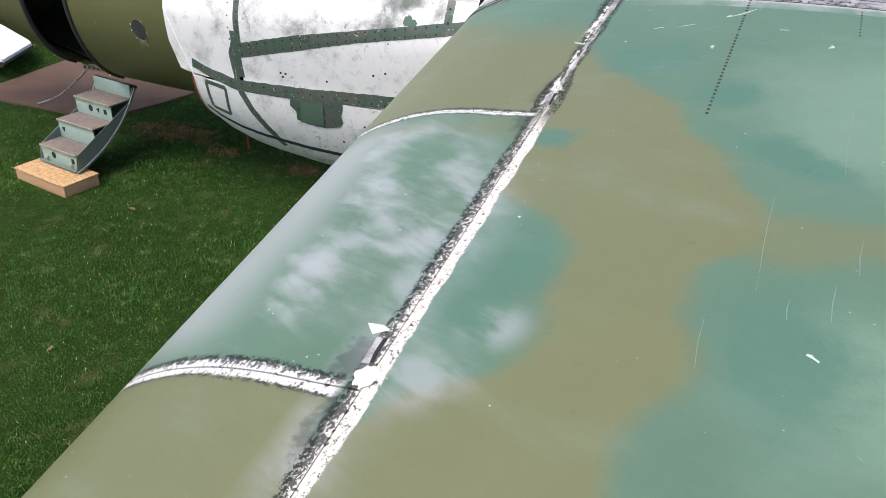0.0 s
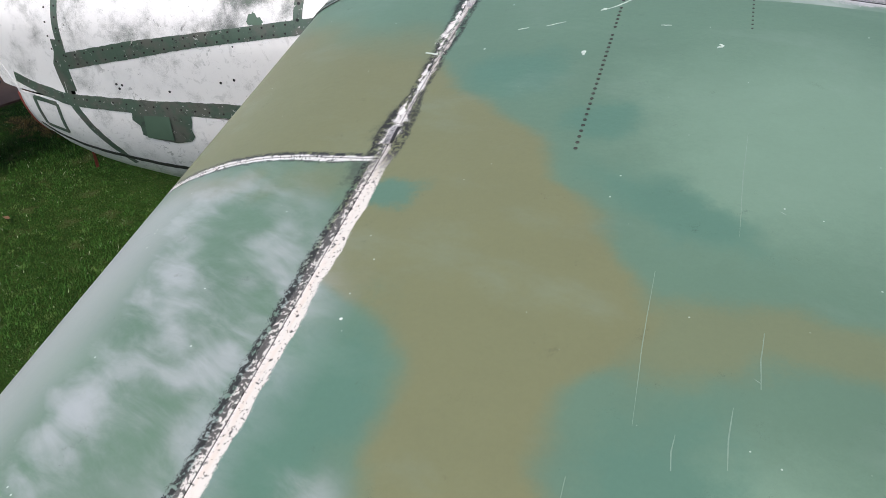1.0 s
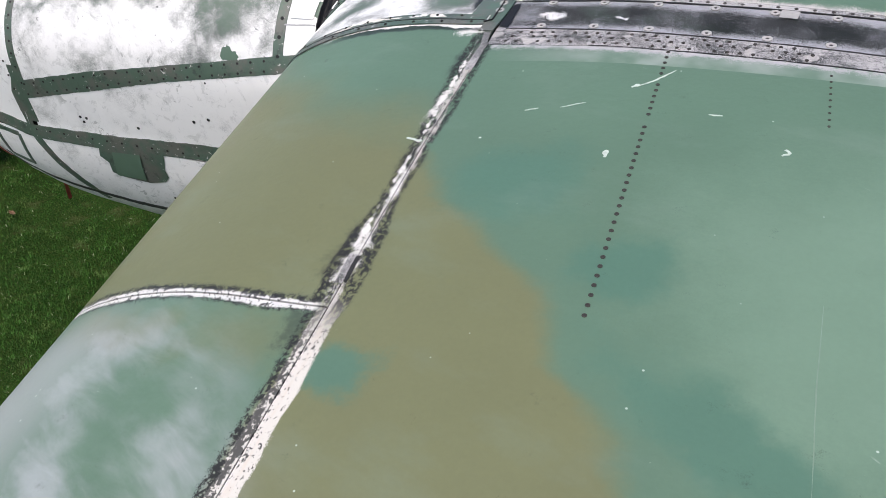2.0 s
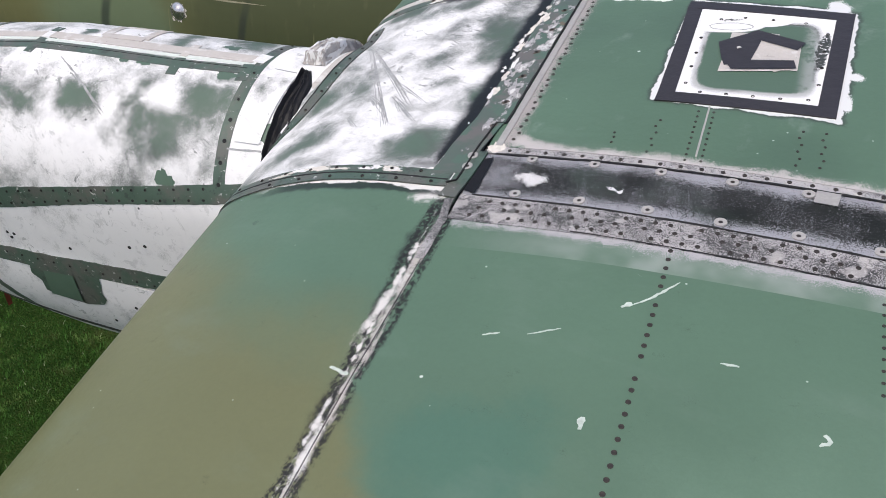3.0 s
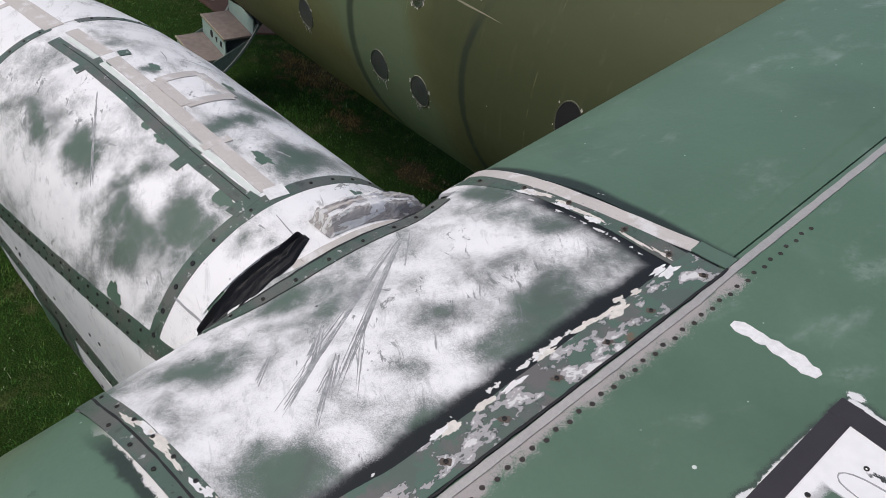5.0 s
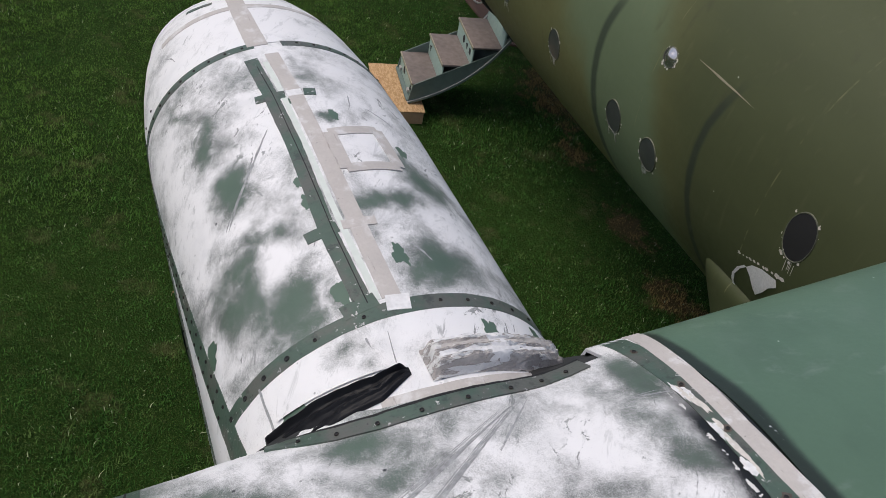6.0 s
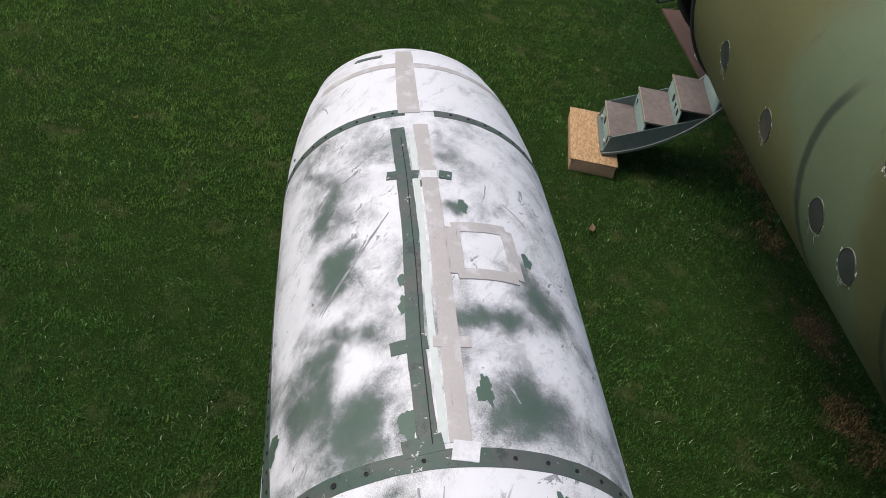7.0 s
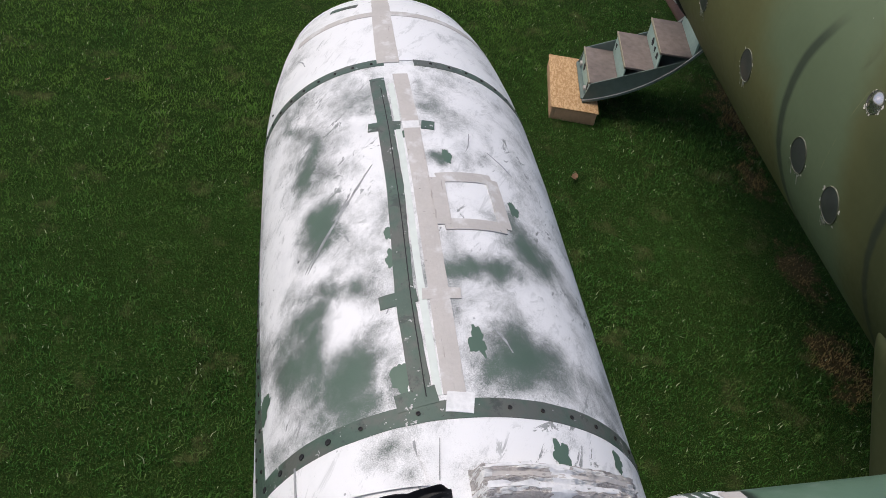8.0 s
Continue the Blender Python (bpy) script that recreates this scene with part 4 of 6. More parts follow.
def build_wing():
    w = new("wing")
    w.parent = plane
    w["label"] = "wing with chalky sage green and tan camouflage paint"
    SF, SE = s_of_x(0.02), S_NOSE + 0.36
    # closed body a little under the skins
    fn = lambda s, y, o: wing(s, y, o - 0.012)
    part("spar_box", sheet(fn, lin(0.0, ARC[-1], 110), lin(-4.6, 5.2, 60)), M_CORE, w)
    for y0, y1 in ((-4.6, -2.34), (-2.34, -1.125), (-1.125, 0.0)):
        slanted = lambda t, y, o: wing(s_of_x(seam_x(y)) + 0.0012 + (SE - 0.0037 - s_of_x(seam_x(y))) * t, y, o)
        part("nose_skin", sheet(slanted, lin(0, 1, 46), lin(y0 + 0.0025, y1 - 0.0025, max(6, int((y1 - y0) / 0.05))), 0.006), M_WING, w)
    skin_panel("nose_skin", SF, SE, 1.083, 5.2, M_WING, w, ns=46)
    # lower skin and end ribs
    part("lower_skin", sheet(lambda s, y, o: wing(s, y, o - 0.006), lin(SE + 0.004, ARC[-1], 40), lin(-4.6, 5.2, 40), 0.004), M_WING, w)
    for y in (-4.6, 5.2):
        bm = bmesh.new()
        bm.faces.new([bm.verts.new(wing(s, y, -0.004)) for s in lin(0.0, ARC[-1], 90)[:-1]])
        part("end_rib", bm, M_WING, w)
    # main skins aft of the spar seam, with slanted ends at the joint plates
    lower = lambda x: -0.112 - 0.07 * x
    upper = lambda x: 0.172 - 0.075 * x
    xs = [0.02] + lin(0.12, 2.9, 40)

    def between(fa, fb):
        def skin(x, v, o):
            y = fa(x) + (fb(x) - fa(x)) * v
            return top(max(seam_x(y) + 0.0014, x), y, o)
        return skin

    a, b = -4.6, 5.2
    part("main_skin", sheet(between(lambda x: a, lambda x: lower(x) - 0.001), xs, lin(0, 1, 70), 0.006), M_WING, w)
    part("main_skin", sheet(between(lambda x: upper(x) + 0.001, lambda x: b), xs, lin(0, 1, 70), 0.006), M_WING, w)
    lo2, up2 = (lambda x: -0.020 - 0.086 * x), (lambda x: 0.142 - 0.067 * x)
    xs2 = lin(0.0245, 2.9, 52)
    part("rivet_band", sheet(between(lambda x: lower(x) + 0.001, lambda x: lo2(x) - 0.002), xs2, lin(0, 1, 5), 0.006), M_BAND, w, "grey sanded rivet band")
    part("rivet_band", sheet(between(lambda x: up2(x) + 0.002, lambda x: upper(x) - 0.001), xs2, lin(0, 1, 5), 0.006), M_BAND, w, "grey sanded rivet band")
    part("joint_plate", sheet(lambda x, v, o: between(lambda q: lo2(q) + 0.002, lambda q: up2(q) - 0.002)(x, v, o - 0.003), xs2, lin(0, 1, 9), 0.006), M_PLATE, w, "dark speckled joint plate")
    return w


wing_ob = build_wing()


def build_fairing():
    """The saddle that blends the nacelle into the wing's nose."""
    ob = new("fairing")
    ob.parent = plane
    ob["label"] = "white-primed saddle fairing with green edges"
    ends = [(0.0, S_NOSE + 0.36), (0.22, S_NOSE + 0.30), (0.30, S_NOSE), (0.40, s_of_x(-0.66)), (0.5, s_of_x(-0.615)), (0.66, s_of_x(-0.58)),
            (0.86, s_of_x(-0.585)), (0.97, s_of_x(-0.60)), (1.02, S_NOSE), (1.083, S_NOSE + 0.36)]
    ey, es = [e[0] for e in ends], [e[1] for e in ends]
    sa = s_of_x(0.015)

    def fn(v, y, o):
        s1 = float(np.interp(y, ey, es))
        return wing(sa + (s1 - sa) * v, y, o + 0.003)

    part("saddle_skin", sheet(fn, lin(0, 1, 44), lin(0.004, 1.079, 60), 0.008), M_FAIR, ob)
    return ob


fairing = build_fairing()


def side_a(x):
    """The slanting joint between the crown and the side panels."""
    return 0.745 + (-0.9 - x) / 1.2 * 0.294 if x > -2.12 else 1.245


def build_nacelle():
    n = new("nacelle")
    n.parent = plane
    n["label"] = "engine nacelle dusted with white primer over green paint"
    front = lambda a: -2.62 + 0.16 * max(0.0, min(1.0, (abs(a) - 0.85) / 0.4))
    # crown skins: front ring, long cowl, rear band, each down to the slanting side strap
    for x0, x1, m, nm in ((None, -2.085, M_SIDE, "front_ring"), (-2.08, -0.885, M_NAC, "cowl"), (-0.88, -0.40, M_REAR, "rear_band")):
        def fn(v, w, o, x0=x0, x1=x1):
            xa = front(w) if x0 is None else x0
            x = xa + (x1 - xa) * v
            return nac(x, w * (side_a(x) - 0.004), o)
        part(nm, sheet(fn, lin(0, 1, 30), lin(-1, 1, 71), 0.005), m, n)
    for side in (-1, 1):
        for k in (0, 1):
            def fs(v, w, o, side=side, k=k):
                xa = front(1.3) if k else -2.085
                x = xa + (-0.40 - xa) * v
                a0, a1 = (side_a(x) + 0.004, 1.25) if k == 0 else (1.256, 2.0)
                return nac(x, side * (a0 + (a1 - a0) * w), o)
            part("side_panel", sheet(fs, lin(0, 1, 36), lin(0, 1, 14), 0.005), M_SIDE, n)
    # closed bulkhead inside the front ring
    bm = bmesh.new()
    bm.faces.new([bm.verts.new(nac(-2.40, a, -0.02)) for a in lin(-2.0, 2.0, 60)[:-1]])
    part("bulkhead", bm, M_HOLE, n)
    return n


nacelle = build_nacelle()


# fuselage: centre line, half width and half height along x
FX = [-11.1, -10.6, -9.6, -8.7, -8.0, -7.5, -7.0, -6.0, -5.0, -4.0, -2.5, 2.0, 6.0]
FW = [0.08, 0.30, 0.62, 0.83, 0.96, 1.02, 1.07, 1.16, 1.22, 1.26, 1.28, 1.28, 1.1]
FH = [0.08, 0.34, 0.70, 0.95, 1.10, 1.18, 1.24, 1.28, 1.29, 1.29, 1.29, 1.29, 1.1]
FB = [0.08, 0.24, 0.50, 0.78, 1.02, 1.15, 1.24, 1.28, 1.29, 1.29, 1.29, 1.29, 1.1]
FY, FZ = 4.66, 2.20


def fus(x, a, off=0.0):
    """A point of the fuselage; a in degrees from the outboard side, up positive."""
    c, s = math.cos(radians(a)), math.sin(radians(a))
    w, h = float(np.interp(x, FX, FW)) + off, float(np.interp(x, FX, FH if s > 0 else FB)) + off
    p = 2 / 2.15
    return Vector((x, FY - w * math.copysign(abs(c) ** p, c), FZ + h * math.copysign(abs(s) ** p, s)))


def fus_at(x, z):
    """The angle on the outboard side at height z."""
    h = float(np.interp(x, FX, FH))
    t = max(-1, min(1, (z - FZ) / h))
    return math.degrees(math.asin(math.copysign(abs(t) ** (2.15 / 2), t)))


DOOR_X0, DOOR_X1, DOOR_A0, DOOR_A1 = -7.52, -6.78, -68, 24


def build_fuselage():
    f = new("fuselage")
    f.parent = plane
    f["label"] = "olive and green fuselage with round portholes and an open doorway"
    xs = sorted(set(FX[:6] + lin(-8.0, DOOR_X0, 5) + lin(DOOR_X0, DOOR_X1, 8) + lin(DOOR_X1, 2.0, 60) + [4, 6.0]))
    an = sorted(set(lin(-180, DOOR_A0, 20) + lin(DOOR_A0, DOOR_A1, 16) + lin(DOOR_A1, 180, 26)))[:-1]
    bm = bmesh.new()
    grid = [[bm.verts.new(fus(x, a)) for a in an] for x in xs]
    for i in range(len(xs) - 1):
        for j in range(len(an)):
            k = (j + 1) % len(an)
            xm, am = (xs[i] + xs[i + 1]) / 2, (an[j] + (an[k] if k else 180)) / 2
            if DOOR_X0 < xm < DOOR_X1 and DOOR_A0 < am < DOOR_A1:
                continue
            bm.faces.new((grid[i][j], grid[i + 1][j], grid[i + 1][k], grid[i][k]))
    bm.faces.new(grid[0])
    bm.faces.new(grid[-1])
    bmesh.ops.recalc_face_normals(bm, faces=bm.faces)
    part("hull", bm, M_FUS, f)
    # cabin lining and floor behind the doorway
    fn = lambda x, a, o: fus(x, a, -0.07 + o)
    part("cabin_lining", sheet(fn, lin(-8.6, -5.6, 16), lin(DOOR_A1 + 4, 285, 40), 0.01), M_INTERIOR, f)
    part("cabin_floor", block((-7.7, 4.46, 1.06), (-6.3, 4.95, 1.09), 0.0), M_INTERIOR, f)
    # door frame
    edge = [(DOOR_X0, a) for a in lin(DOOR_A0, DOOR_A1, 24)] + [(x, DOOR_A1) for x in lin(DOOR_X0, DOOR_X1, 8)[1:]] + [(DOOR_X1, a) for a in lin(DOOR_A1, DOOR_A0, 24)[1:]]
    part("door_frame", tube([fus(x, a, 0.0) for x, a in edge], 0.028, 8), M_CORE, f, "dark worn door frame")
    return f


fuselage = build_fuselage()


# ---- fittings on the nacelle ----
NS = 0.72
M_EDGE = plain("worn_yellow_edge", (0.30, 0.27, 0.19), 0.6, 0.0, 0.5, 40)
M_STRAPLIGHT = plain("sage_green_paint", (0.082, 0.135, 0.098), 0.45, 0.0, 0.18, 12)
M_BARE = plain("scraped_grey_metal", (0.30, 0.305, 0.31), 0.5, 0.0, 0.75, 90)
M_PALE = plain("pale_primer_strip", (0.62, 0.66, 0.62), 0.6, 0.0, 0.12, 50)


def nfn(u, v, off=0.0):
    return nac(u, v / NS, off)


def on_crown(x, y):
    return (x, a_of_y(x, y) * NS)


def a_of_z(x, z):
    """The outboard nacelle angle at height z on the side."""
    w, t, b = nac_dims(x)
    if z > CU:
        return -math.acos(min(1, (z - CU) / (t - CU))) / (math.pi / 2) * 0.9
    if z > CL:
        return -(0.9 + (CU - z) / (CU - CL) * 0.3)
    return -(1.2 + 0.8 * math.asin(min(1, (CL - z) / (CL - b))) / (math.pi / 2))


def on_side(x, z):
    return (x, a_of_z(x, z) * NS)


SCREW = disc_mesh("screw", 0.0046, 0.0012, 10, [M_SCREW, M_HOLE], 0.0015)
HOLE = disc_mesh("screw_hole", 0.0065, 0.0012, 10, M_HOLE, 0.001)
WASHER = disc_mesh("washer", 0.0128, 0.0016, 16, [M_WASHER, M_SCREW], 0.0012, 3)
RIVET_S = disc_mesh("rivet", 0.0034, 0.0009, 8, M_SCREW, 0.0006)
RIVET = disc_mesh("rivet", 0.0051, 0.0009, 8, M_SCREW, 0.0006)


def strap(fn, pts, width, parent, label="", seed=1, ragged=0.10, lift=0.001, material=None, name="strap", thick=0.0008):
    ragged = ragged * 0.45 if width > 0.012 else ragged
    return part(name, ribbon(fn, pts, width, thick, 0.02, 5, ragged, seed, lift * 0.7), material or M_STRAP, parent, label)


def build_nacelle_fittings():
    n = nacelle
    green = "dark green painted joint strap"
    # rear ring, front ring, side straps, diagonal and keel straps
    rear = [(-0.866, side_a(-0.866) * NS * k) for k in lin(-1.02, 1.0, 30)]
    strap(nfn, rear, 0.042, n, green, 3)
    fr = [(-2.075, v) for v in lin(-side_a(-2.07) * NS, -0.085, 20)]
    strap(nfn, fr, 0.036, n, green, 4)
    strap(nfn, [(-2.07, v) for v in lin(0.0, side_a(-2.07) * NS, 20)], 0.036, n, green, 5)
    for sgn in (-1, 1):
        strap(nfn, [(x, sgn * side_a(x) * NS) for x in lin(-2.1, -0.72, 24)], 0.062, n, green, 6)
        strap(nfn, [(x, sgn * abs(a_of_z(x, z)) * NS) for x, z in ((-2.45, 2.83), (-2.3, 2.785), (-2.14, 2.75), (-1.7, 2.755), (-1.2, 2.785), (-0.75, 2.81))], 0.044, n, green, 7, 0.16)
        strap(nfn, [(x, sgn * abs(a_of_z(x, z)) * NS) for x, z in ((-2.10, 3.0), (-2.135, 2.93), (-2.125, 2.74), (-2.06, 2.6), (-1.97, 2.46), (-1.93, 2.38))], 0.038, n, green, 8, 0.16)
    strap(nfn, [on_side(x, z) for x, z in ((-2.43, 2.56), (-2.3, 2.495), (-2.1, 2.445), (-1.9, 2.42), (-1.5, 2.395), (-0.9, 2.37))], 0.020, n, "dark blue-grey keel edge", 9, 0.3, material=M_CORE)
    # crown strip of two halves with a joint line between
    strap(nfn, [on_crown(-1.985, 0.545), on_crown(-1.5, 0.551), on_crown(-1.15, 0.540), on_crown(-0.885, 0.548)], 0.040, n, "green crown strip", 11, 0.07, 0.0015)
    strap(nfn, [on_crown(-1.93, 0.552), on_crown(-1.7, 0.555), on_crown(-1.4, 0.556), on_crown(-1.15, 0.552), on_crown(-0.9, 0.555)], 0.0022, n, "", 12, 0.15, 0.0024, M_HOLE, "joint_gap")
    strap(nfn, [on_crown(-1.15, 0.489), on_crown(-1.155, 0.565)], 0.036, n, green, 13, 0.05, 0.0018)
    strap(nfn, [on_crown(-1.745, 0.505), on_crown(-1.735, 0.585)], 0.034, n, green, 14, 0.05, 0.0018)
    strap(nfn, [on_crown(-1.735, 0.637), on_crown(-1.73, 0.670)], 0.034, n, green, 15, 0.05, 0.0022)
    strap(nfn, [on_crown(-0.895, 0.50), on_crown(-0.905, 0.575)], 0.04, n, green, 16, 0.05, 0.0018)
    # torn islands of green paint beside the joints
    def torn(x, y, r, seed, side=False):
        pts = []
        for k in range(36):
            a = 2 * math.pi * k / 36
            c, d = math.cos(a), math.sin(a)
            q = r * max(0.2, 0.85 + 0.5 * noise.noise((1.4 * c, 1.4 * d, seed * 3.7)) + 0.3 * noise.noise((6 * c, 6 * d, seed * 1.9)))
            pts.append(on_side(x + q * c * 1.3, y + q * d) if side else on_crown(x + q * c * 1.4, y + q * d * 0.7))
        part("paint_patch", patch(nfn, pts, 0.0004, 0.0004, 0.008), M_STRAPLIGHT, n)

    for k, (x, y, r) in enumerate(((-1.27, 0.525, 0.022), (-1.35, 0.522, 0.016), (-0.95, 0.515, 0.03), (-0.71, 0.36, 0.04), (-0.69, 0.345, 0.03), (-0.70, 0.86, 0.03), (-0.77, 0.79, 0.03), (-1.02, 0.672, 0.028),
                                   (-1.61, 0.686, 0.022), (-1.46, 0.835, 0.022), (-1.70, 0.59, 0.012), (-0.80, 0.93, 0.02))):
        torn(x, y, r, 30 + k)
    torn(-1.06, 3.21, 0.03, 41, True)
    # dragged scrapes through the primer
    for k, (a, b) in enumerate((((-1.33, 0.345), (-1.60, 0.505)), ((-1.325, 0.35), (-1.52, 0.45)), ((-1.40, 0.42), (-1.36, 0.44)), ((-1.12, 0.50), (-1.19, 0.53)), ((-1.66, 0.80), (-1.60, 0.86)),
                                ((-1.28, 0.62), (-1.22, 0.60)), ((-1.06, 0.71), (-1.0, 0.74)), ((-1.72, 0.76), (-1.64, 0.74)), ((-2.3, 0.34), (-2.22, 0.36)))):
        part("scratch", ribbon(nfn, [on_crown(*a), on_crown((a[0] + b[0]) / 2, (a[1] + b[1]) / 2 + 0.004), on_crown(*b)], 0.006 if k < 2 else 0.004, 0.0002, 0.012, 3, 0.7, 200 + k, 0.0004, True), M_BARE, n)
    # masking tape: long strip of two widths, cross pieces, square, front ring
    tape = "beige masking tape strip"
    for y0, y1, sd in ((0.600, 0.597, 51), (0.620, 0.618, 52)):
        strap(nfn, [on_crown(-2.0, y0), on_crown(-1.5, (y0 + y1) / 2 + 0.004), on_crown(-0.90, y1)], 0.021, n, tape, sd, 0.06, 0.002, M_TAPE, "tape")
    strap(nfn, [on_crown(-1.95, 0.580), on_crown(-1.55, 0.578), on_crown(-1.2, 0.575), on_crown(-0.90, 0.577)], 0.015, n, "pale primer strip", 57, 0.1, 0.001, M_PALE, "strip")
    strap(nfn, [on_crown(-1.155, 0.575), on_crown(-1.15, 0.655)], 0.03, n, tape, 53, 0.08, 0.0026, M_TAPE, "tape")
    strap(nfn, [on_crown(-1.735, 0.590), on_crown(-1.735, 0.632)], 0.03, n, tape, 54, 0.05, 0.0026, M_WHITE, "tape")
    strap(nfn, [on_crown(-0.885, 0.590), on_crown(-0.875, 0.640)], 0.045, n, "white tape tab", 55, 0.12, 0.003, M_WHITE, "tape")
    ring = ((-1.523, 0.650), (-1.545, 0.790), (-1.374, 0.797), (-1.360, 0.648))
    for k in range(4):
        p, q = ring[k], ring[(k + 1) % 4]
        strap(nfn, [on_crown(*p), on_crown((p[0] + q[0]) / 2, (p[1] + q[1]) / 2), on_crown(*q)], 0.034, n, tape, 56 + k, 0.05, 0.0024 + 0.0006 * k, M_TAPE, "tape")
    strap(nfn, [(-2.42, v) for v in lin(-0.40, 0.42, 24)], 0.034, n, tape, 61, 0.1, 0.0015, M_TAPE, "tape")
    strap(nfn, [on_crown(-2.58, 0.606), on_crown(-2.35, 0.592), on_crown(-2.07, 0.584)], 0.064, n, tape, 62, 0.04, 0.002, M_TAPE, "tape")
    strap(nfn, [on_crown(-2.555, 0.45), on_crown(-2.53, 0.53)], 0.03, n, "", 63, 0.3, 0.002, M_STRAP, "paint_patch")
    # fasteners
    pieces("screw", HOLE, [seat(nfn, -0.866, v, 0.0026) for v in lin(-0.50, -0.30, 4)], n)
    pieces("screw", SCREW, [seat(nfn, -0.866, v, 0.0026) for v in lin(-0.23, -0.12, 2) + lin(0.05, 0.52, 8)], n)
    pieces("screw", SCREW, [seat(nfn, -2.072, v, 0.0026) for v in lin(-0.72, -0.12, 12) + lin(0.05, 0.72, 13)], n)
    pieces("screw", SCREW, [seat(nfn, x, -side_a(x) * NS + dv, 0.0026) for dv in (-0.018, 0.018) for x in lin(-2.06, -0.92, 22)], n)
    pieces("screw", SCREW, [seat(nfn, x, a_of_z(x, 2.762) * NS, 0.0026) for x in lin(-2.1, -1.0, 16)], n)
    pieces("screw", SCREW, [seat(nfn, -2.13, a_of_z(-2.13, z) * NS, 0.0026) for z in lin(2.95, 3.2, 5)], n)
    pieces("screw_hole", HOLE, [seat(nfn, x, a_of_z(x, z) * NS, 0.0006) for x, z in ((-1.80, 2.86), (-1.83, 2.862), (-1.82, 2.84), (-1.55, 2.85), (-1.2, 2.94), (-1.27, 2.92), (-1.45, 3.1), (-1.35, 2.62), (-1.5, 2.5))], n)
    # inspection hatch in a torn green patch, square port frame near the front
    hatch = part("hatch_patch", patch(nfn, [on_side(x, z) for x, z in ((-1.785, 2.745), (-1.711, 2.751), (-1.697, 2.727), (-1.63, 2.735), (-1.568, 2.738), (-1.547, 2.756), (-1.466, 2.751), (-1.472, 2.70), (-1.485, 2.66),
                 (-1.478, 2.625), (-1.503, 2.595), (-1.588, 2.573), (-1.711, 2.582), (-1.77, 2.60), (-1.765, 2.65), (-1.80, 2.68))]), M_STRAP, n, "torn dark green paint patch")
    part("hatch_door", patch(nfn, [on_side(x, z) for x, z in ((-1.724, 2.714), (-1.585, 2.721), (-1.598, 2.59), (-1.745, 2.59))], 0.006), M_STRAPLIGHT, hatch, "small square green hatch door")
    port = ((-2.365, 2.735), (-2.225, 2.715), (-2.245, 2.545), (-2.368, 2.575))
    strap(nfn, [on_side(-2.098, z) for z in (3.06, 2.98, 2.90, 2.80)], 0.05, n, "", 75, 0.1, 0.0012)
    for k in range(4):
        p, q = port[k], port[(k + 1) % 4]
        strap(nfn, [on_side(*p), on_side(*q)], 0.018, n, "green port frame", 71 + k, 0.2, 0.001 + 0.0005 * k)
    edge = [nac(-2.462, a, 0.003) for a in lin(-1.27, -1.62, 12)]
    part("inlet_rim", tube(edge, 0.007, 6), M_RED, n, "faded red inlet rim")
    lip = [nac(-2.615 + 0.16 * max(0.0, min(1.0, (abs(a) - 0.85) / 0.4)), a, -0.004) for a in lin(-1.99, 1.99, 70)]
    part("front_lip", tube(lip, 0.009, 6), M_WHITE, n)
    # hanging strap under the nacelle
    part("hanging_tag", ribbon(lambda u, v, o: Vector((-2.26 + 0.02 * u * 4, 0.47 + v, 2.45 - u + o * 0)), [(0, 0), (0.07, 0.005), (0.17, -0.004)], 0.022, 0.0, 0.03, 3, 0.2, 5, 0.0), M_RED, n, "faded red hanging streamer")

    # rear band: raised plate, taped slot, lump of tape over a vent, second ring
    part("band_plate", patch(nfn, [on_crown(*p) for p in ((-0.835, 0.335), (-0.80, 0.52), (-0.715, 0.54), (-0.745, 0.335))], 0.004), M_REAR, n, "white raised plate")

    # ribs and dents on the band, pale strip behind the vent
    for k, (a, b) in enumerate((((-0.853, 0.320), (-0.735, 0.323)), ((-0.811, 0.523), (-0.715, 0.522)), ((-0.808, 0.568), (-0.725, 0.557)))):
        strap(nfn, [on_crown(*a), on_crown(*b)], 0.005 if k < 2 else 0.002, n, "", 64 + k, 0.5, 0.001, M_BARE, "rib")
    strap(nfn, [on_crown(x, y) for x, y in ((-0.640, 0.50), (-0.628, 0.60), (-0.628, 0.70), (-0.634, 0.80), (-0.645, 0.88))], 0.026, n, "beige primer strip", 68, 0.15, 0.001, M_TAPE, "strip")

    ys = (0.306, 0.332, 0.40, 0.455, 0.507, 0.530, 0.574)
    fore, hind = (-0.730, -0.730, -0.722, -0.715, -0.706, -0.708, -0.704), (-0.650, -0.634, -0.640, -0.648, -0.648, -0.660, -0.684)

    def creased(u, v, o):
        """u along the slot, v from its front edge to its rear edge."""
        y = 0.306 + 0.268 * u
        x0, x1 = float(np.interp(y, ys, fore)), float(np.interp(y, ys, hind))
        x = x0 + (x1 - x0) * v
        fold = 0.014 * max(0.0, 1 - abs(v - 0.13 - 0.03 * noise.noise((u * 6, 1, 1))) * 9) + 0.006 * max(0.0, 1 - abs(v - 0.42 - 0.20 * (u - 0.5) - 0.06 * noise.noise((u * 7, 4, 2))) * 12)
        fold += 0.005 * max(0.0, 1 - abs(v - 0.68 + 0.3 * (u - 0.4) - 0.08 * noise.noise((u * 8, 9, 2))) * 13) + 0.005 * abs(noise.noise((u * 7, v * 3, 6))) + 0.0012 * noise.noise((u * 22, v * 9, 3))
